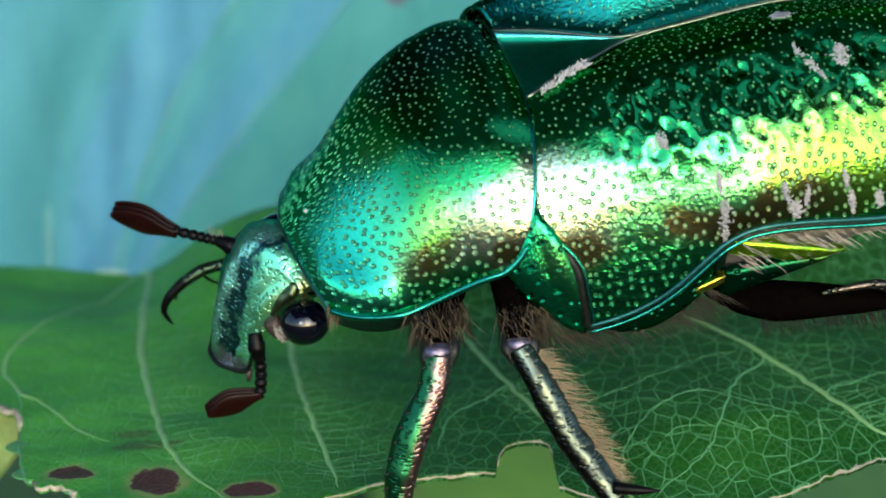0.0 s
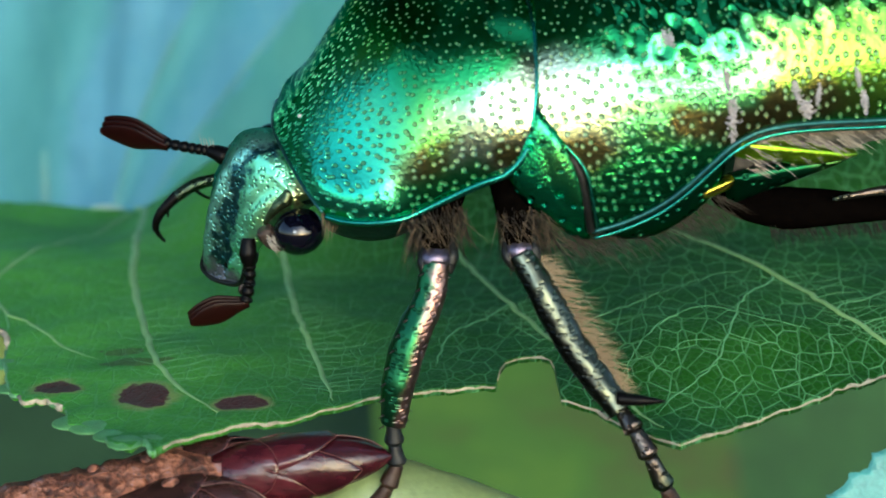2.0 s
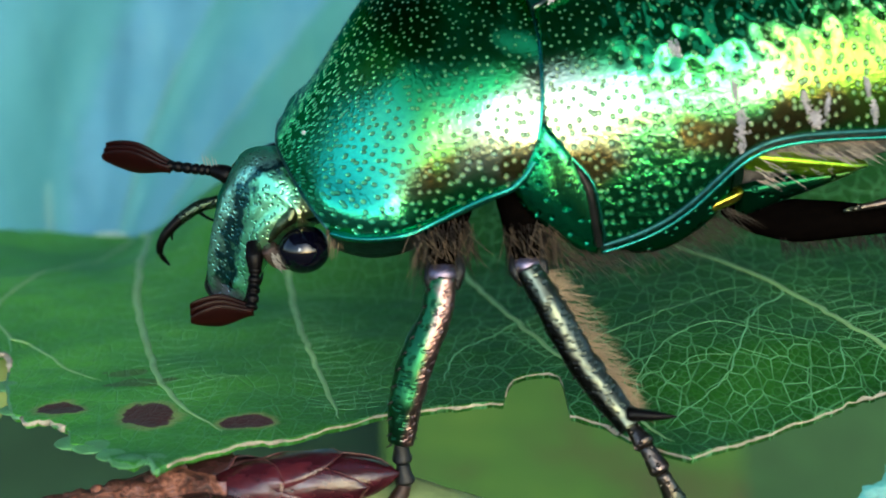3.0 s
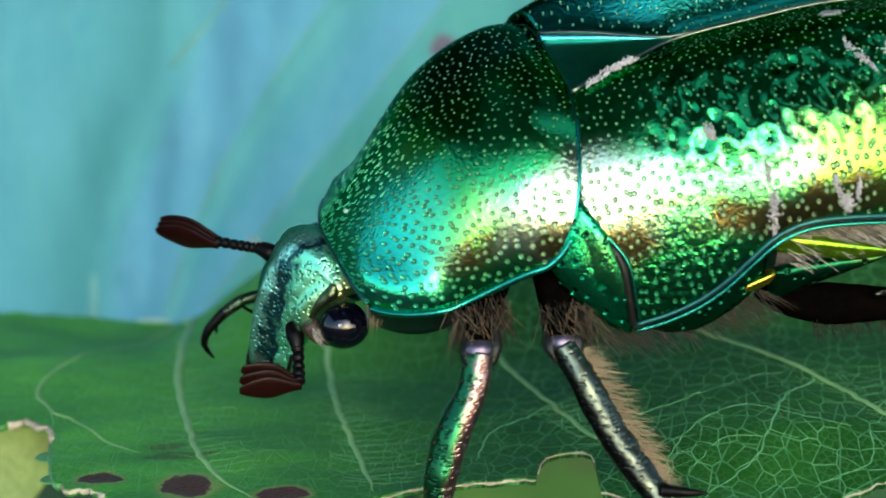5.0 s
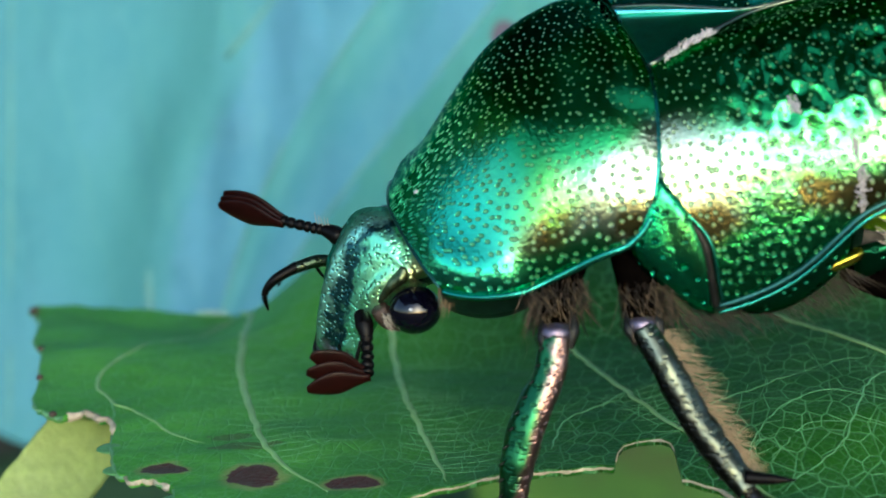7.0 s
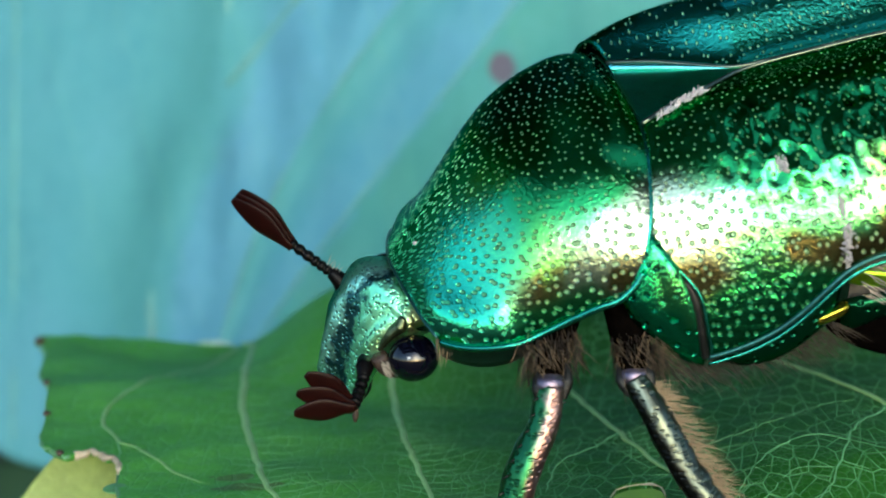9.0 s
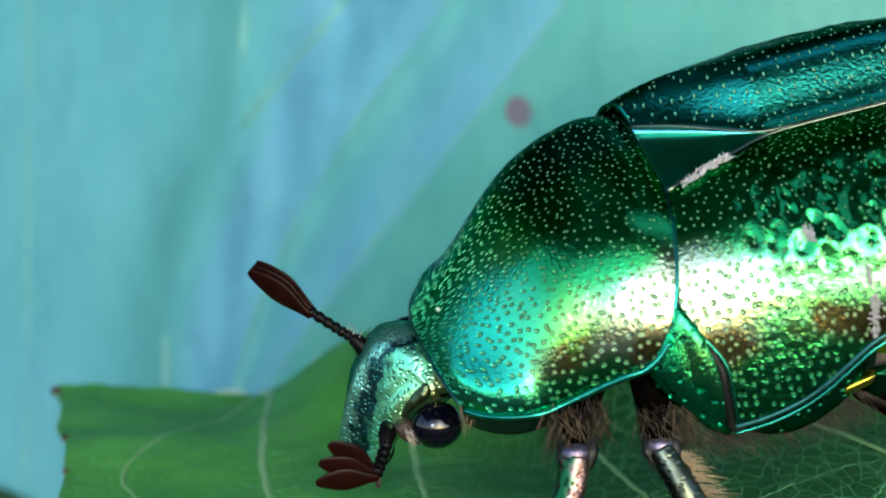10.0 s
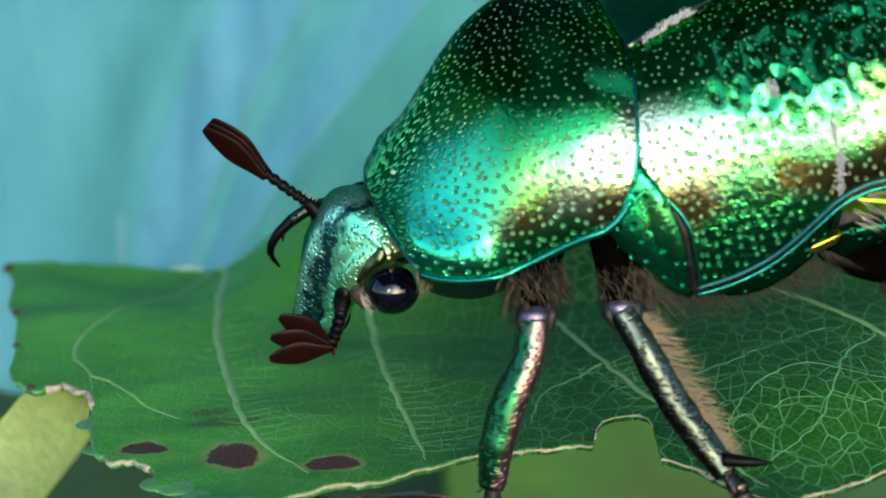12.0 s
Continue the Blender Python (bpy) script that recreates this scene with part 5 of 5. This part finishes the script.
twig = part("twig", tube(resample([(-22, -3.2, -4.6), (-14, -2.6, -3.1), (-9.6, -2.2, -2.25), (-7.6, -2.1, -1.75), (-6.3, -2.0, -1.45), (-5.4, -1.9, -1.5)], 90), [1.0] * 50 + [0.95] * 20 + [1.0] * 14 + [0.8, 0.7, 0.6, 0.5, 0.4, 0.3], 28, 1.0, (0, 0, 1), 0.16), MAT_BARK)
tagged(twig, "rough reddish-brown twig with scaly bark", "twig")
rnd = random.Random(11)
for k in range(46):
    x = rnd.uniform(-10.5, -5.9)
    a = rnd.uniform(-0.4, 2.4)
    c = Vector((x, -2.1 - 0.92 * math.sin(a), float(np.interp(x, [-14, -9.6, -7.6, -6.3, -5.4], [-3.1, -2.25, -1.75, -1.45, -1.5])) + 0.95 * math.cos(a)))
    part("bark_flake", ball(tuple(c), rnd.uniform(0.07, 0.17), 8, 6, (1.3, 1, rnd.uniform(0.5, 1.0))), MAT_BARK, twig)


def bud(base, tip, radius, scales, mat, seed):
    """A pointed bud of overlapping scales along base - tip."""
    thing = new("bud")
    rnd = random.Random(seed)
    a, b = Vector(base), Vector(tip)
    axis = (b - a).normalized()
    u = axis.orthogonal().normalized()
    w = axis.cross(u)
    ln = (b - a).length

    def shape(s):
        return radius * (0.62 + 0.9 * s) * (1 - s ** 2.4) ** 0.8 + 0.01

    rows = []
    for i in range(22):
        s = i / 21
        rows.append([tuple(a + axis * ln * s + (u * math.cos(q) + w * math.sin(q)) * shape(s) * 0.93) for q in np.linspace(0, 2 * math.pi, 24, endpoint=False)])
    part("core", grid(rows, True), mat, thing)
    for k in range(scales):
        q0 = k * 2.4 + rnd.uniform(-0.2, 0.2)
        s0 = 0.0
        s1 = 0.94 - 0.6 * k / scales + rnd.uniform(-0.04, 0.04)
        rows, rim = [], []
        for i in range(14):
            s = lerp(s0, s1, i / 13)
            half = 1.25 * (1 - (i / 13) ** 3) ** 0.7 + 0.02
            row = []
            for j in range(11):
                q = q0 + half * (j / 5 - 1)
                r = shape(s) * 1.0 + 0.02 + 0.08 * k / scales + 0.03 * noise.noise(Vector((s * 6, q * 2, k)))
                row.append(tuple(a + axis * ln * s + (u * math.cos(q) + w * math.sin(q)) * r))
            rows.append(row)
            rim.append(row)
        scale = part("scale", solid(grid(rows), 0.03), mat, thing)
        path = [r[0] for r in rim] + [r[-1] for r in reversed(rim)]
        part("scale_edge", tube(path, 0.006, 5), MAT_BUDEDGE, scale)
    return thing


tagged(bud((-5.6, -2.0, -1.0), (-2.28, -2.1, -0.58), 0.62, 7, MAT_BUDRED, 1), "pointed crimson bud with overlapping scales", "bud", "buds on the twig")
tagged(bud((-7.4, -2.6, -1.75), (-4.5, -2.7, -1.4), 0.85, 6, MAT_BUDDARK, 2), "round dark brown bud with shiny scales", "bud", "buds on the twig")
tagged(bud((-5.6, -2.6, -2.3), (-3.3, -2.7, -2.1), 0.72, 6, bud_material("russet_bud_scale", (0.05, 0.014, 0.01), (0.15, 0.05, 0.03), (0.28, 0.12, 0.08)), 3), "russet bud with pale scale edges", "bud", "buds on the twig")
tagged(bud((-6.6, -1.75, -0.95), (-4.4, -1.7, -0.72), 0.5, 5, MAT_BUDDARK, 4), "small dark brown bud against the leaf", "bud", "buds on the twig")
part_tip = part("bud_shoot", tube(resample([(-6.9, -3.2, -3.2), (-6.6, -3.3, -2.5), (-6.2, -3.3, -1.95)], 16), [0.4] * 8 + [0.38, 0.36, 0.33, 0.3, 0.26, 0.2, 0.13, 0.04], 14), plain("fresh_green", (0.2, 0.34, 0.06), 0.5, 0, 0.3, 2, 0.03))
tagged(part_tip, "small fresh green shoot tip beside the buds", "shoot")

stem = part("leaf_stalk", tube(resample([(-3.9, -0.4, -2.6), (-3.0, -1.0, -2.0), (-2.18, -1.25, -1.85), (1.43, -1.4, -3.17), (4, -1.8, -4.1), (9, -2.0, -6.0), (16, -2.2, -8.7)], 70), [0.45, 0.6, 0.7, 0.75, 0.8, 0.82, 0.84, 0.85] + [0.85] * 62, 26, 1.0, (0, 0, 1), 0.05), MAT_STEM)
tagged(stem, "thick pale yellow-green leaf stalk", "stalk")
part("ridge", tube(resample([(-2.4, -2.0, -1.75), (-0.5, -2.1, -2.45), (1.8, -2.2, -3.3), (8, -2.75, -5.6)], 50), 0.1, 8), plain("stalk_ridge", (0.36, 0.4, 0.22), 0.45, 0, 0.25, 1.2, 0.02), stem)
part("scar", joined(ball((1.66, -1.95, -2.32), 0.33, 18, 10, (1, 0.8, 0.5)), ball((1.66, -2.1, -2.2), 0.2, 14, 8, (1, 0.7, 0.4))), MAT_PEG, stem, "dark purple leaf scar")


def sheet_leaf(name, corner, along, across, mat, label, seed, nu=60, nv=40, ragged=0.15, dip=0.6, veins=6, vein_mat=None, saw=0.0):
    """A broad leaf over corner + u * along + v * across, cupped, with an uneven outline."""
    c, a, b = Vector(corner), Vector(along), Vector(across)
    n = a.cross(b).normalized()

    def at(u, v):
        bow = dip * (u * (1 - u) * 2 + 0.6 * math.sin(3 * v + seed))
        return c + a * u + b * v + n * (bow + 0.12 * dip * noise.noise(Vector((u * 7, v * 7, seed))))

    rows = []
    for i in range(nu):
        u = i / (nu - 1)
        lo = ragged * (saw * ((u * 9) % 1.0) + abs(noise.noise(Vector((u * 9, seed, 0)))) + 0.5 * abs(noise.noise(Vector((u * 30, seed, 4)))))
        rows.append([tuple(at(u, lerp(lo, 1, j / (nv - 1)))) for j in range(nv)])
    ob = part(name, solid(grid(rows), 0.15), mat)
    tagged(ob, label, "leaf")
    for k in range(veins):
        u0 = (k + 0.5) / veins
        pts = [at(u0 + 0.08 * (s / 11 - 0.5), 0.12 + 0.86 * s / 11) - n * 0.0 for s in range(12)]
        part("vein", tube(pts, [0.09 - 0.05 * s / 11 for s in range(12)], 6), vein_mat or MAT_VEIN, ob)
    return ob


# teal leaf with a toothed edge, low on the right
sheet_leaf("toothed_leaf", (4.4, -3.3, -2.1), (3.6, 0.4, 3.45), (3.0, -1.2, -3.4), plain("teal_leaf_blade", (0.07, 0.27, 0.26), 0.4, 0, 0.35, 1.6, 0.05), "blue-green leaf with a toothed edge catching the light", 3, 90, 30, 0.04, 0.2, 2, plain("teal_vein", (0.2, 0.45, 0.4), 0.5, 0, 0.2, 2, 0.02), 0.5)

# yellow-green blade under the notch
sheet_leaf("yellow_leaf", (-12.5, 6.6, -0.6), (-2.4, -2.4, -2.9), (1.9, 0.9, -0.5), plain("yellow_leaf_blade", (0.2, 0.28, 0.08), 0.5, 0, 0.3, 0.7, 0.04), "pale yellow-green narrow leaf", 5, 40, 20, 0.03, 0.15, 1, plain("yellow_vein", (0.45, 0.5, 0.2), 0.5, 0, 0.2, 2, 0.02))

# blurred leaves further down
sheet_leaf("shade_leaf", (-71.0, 132.6, -34.2), (64.8, 7.2, 0.0), (3.6, -54.0, -39.6), plain("shade_leaf_blade", (0.016, 0.044, 0.019), 0.5, 0, 0.4, 0.3, 0.04), "dark green leaf deep in the shade", 7, 40, 30, 0.1, 2.0, 4)
sheet_leaf("olive_leaf", (-7.1, 118.2, -27.0), (25.2, 5.4, 0.0), (1.8, -39.6, -39.6), bud_material("olive_leaf_blade", (0.045, 0.04, 0.016), (0.036, 0.1, 0.012), (0.07, 0.14, 0.017), 0.5, 0.13), "olive green leaf with brown stains below the twig", 9, 40, 30, 0.1, 1.2, 2)
sheet_leaf("shade_leaf", (14.5, 127.2, -27.0), (72.0, 10.8, 3.6), (1.8, -50.4, -43.2), plain("mid_leaf_blade", (0.023, 0.068, 0.018), 0.5, 0, 0.4, 0.3, 0.04), "green leaf deep in the shade", 11, 40, 30, 0.1, 2.0, 7)


# ---- what moves ----
def swing(place, tilt):
    """A pose in the beetle's space: place in millimetres, turned by tilt degrees in its upright plane."""
    return Matrix.Translation(Vector(place) * MM) @ Matrix.Rotation(radians(tilt), 4, "Y")


def aim(place, way):
    q = Vector(way).to_track_quat("X", "Z")
    return Matrix.Translation(Vector(place) * MM) @ q.to_matrix().to_4x4()


# seconds, bend of the near feeler (x, y, z), tilt of the fan, half its spread
NEAR_FEELER = [(0, 8.7, 1.42, -4.97, 7, 1.5), (1.0, 8.76, 1.42, -4.78, 5, 1.5), (2.0, 8.82, 1.42, -4.84, 4, 2), (2.5, 8.8, 1.5, -4.68, -8, 3), (3.0, 8.77, 1.8, -4.32, -13, 5), (3.3, 8.72, 1.95, -4.25, -15, 7),
               (4.7, 8.62, 2.08, -4.17, -20, 8), (5.5, 8.64, 2.1, -4.19, -17, 13), (6.0, 8.68, 2.1, -4.38, -12, 11), (6.5, 8.67, 2.1, -4.32, -12, 14), (7.0, 8.67, 2.1, -4.27, -19, 16),
               (7.6, 8.72, 2.1, -4.12, -27, 18), (9.4, 8.86, 2.1, -3.81, -29, 20), (10.4, 8.88, 2.1, -3.91, -31, 20), (11.2, 8.89, 2.1, -3.93, -29, 20), (12.0, 8.9, 2.1, -3.95, -26, 21)]
FEELER_BASE = Vector((8.44, 1.2, -3.68))


def stand(bend):
    """Pose of the near feeler with its bend there and its stalk towards the head."""
    up = (FEELER_BASE - Vector(bend)).normalized()
    q = up.to_track_quat("Z", "X")
    return Matrix.Translation(Vector(bend) * MM) @ q.to_matrix().to_4x4()


# seconds, direction of the far feeler
FAR_FEELER = [(0, 0.786, -0.571, 0.235), (1.0, 0.79, -0.571, 0.221), (2.0, 0.795, -0.578, 0.186), (3.0, 0.81, -0.565, 0.15), (4.9, 0.755, -0.645, 0.12), (5.5, 0.755, -0.645, 0.12), (6.0, 0.739, -0.673, 0.05), (6.5, 0.734, -0.661, 0.15),
              (7.0, 0.742, -0.642, 0.2), (7.5, 0.6, -0.58, 0.53), (9.5, 0.584, -0.367, 0.724), (10.0, 0.62, -0.44, 0.64), (10.5, 0.653, -0.505, 0.565), (11.2, 0.61, -0.43, 0.65), (12.0, 0.58, -0.373, 0.724)]
# seconds, base of the far foot (x, z), tilt
FAR_FOOT = [(0, 8.7, -4.2, 4), (3.2, 8.72, -4.25, 5), (4.8, 8.78, -4.55, 6), (5.5, 8.8, -4.65, 6), (6.0, 8.75, -4.5, -6), (6.5, 8.6, -4.3, -14), (7.0, 8.5, -4.25, -14), (7.5, 7.3, -4.2, -5), (9.3, 6.8, -3.8, -8),
            (10.0, 6.9, -3.5, -6), (10.2, 7.8, -2.95, -6), (10.5, 7.95, -3.4, 2), (12.0, 8.0, -3.55, 4)]


# seconds, drift of the whole body (x, z) in millimetres
SWAY = [(0, 0, 0), (1.5, 0.005, -0.01), (3.0, 0.025, -0.06), (5.0, 0.06, -0.075), (7.5, 0.065, -0.085), (9.5, 0.055, -0.08), (12.0, 0.05, -0.085)]


def motions():
    walk(beetle, [(t, Matrix.Translation((x * MM, 0, z * MM)) @ BODY) for t, x, z in SWAY])
    walk(near_feeler, [(t, stand((x, y, z))) for t, x, y, z, b, s in NEAR_FEELER])
    for k, blade in enumerate(near_fan):
        walk(blade, [(t, stand((x, y, z)).inverted() @ swing((x, y, z), b + s * (k - 1))) for t, x, y, z, b, s in NEAR_FEELER])
    walk(far_feeler, [(t, aim((8.456, -0.75, -2.98), (x, y, z))) for t, x, y, z in FAR_FEELER])
    walk(far_foot, [(t, swing((x, -2.2, z), a)) for t, x, z, a in FAR_FOOT])


motions()
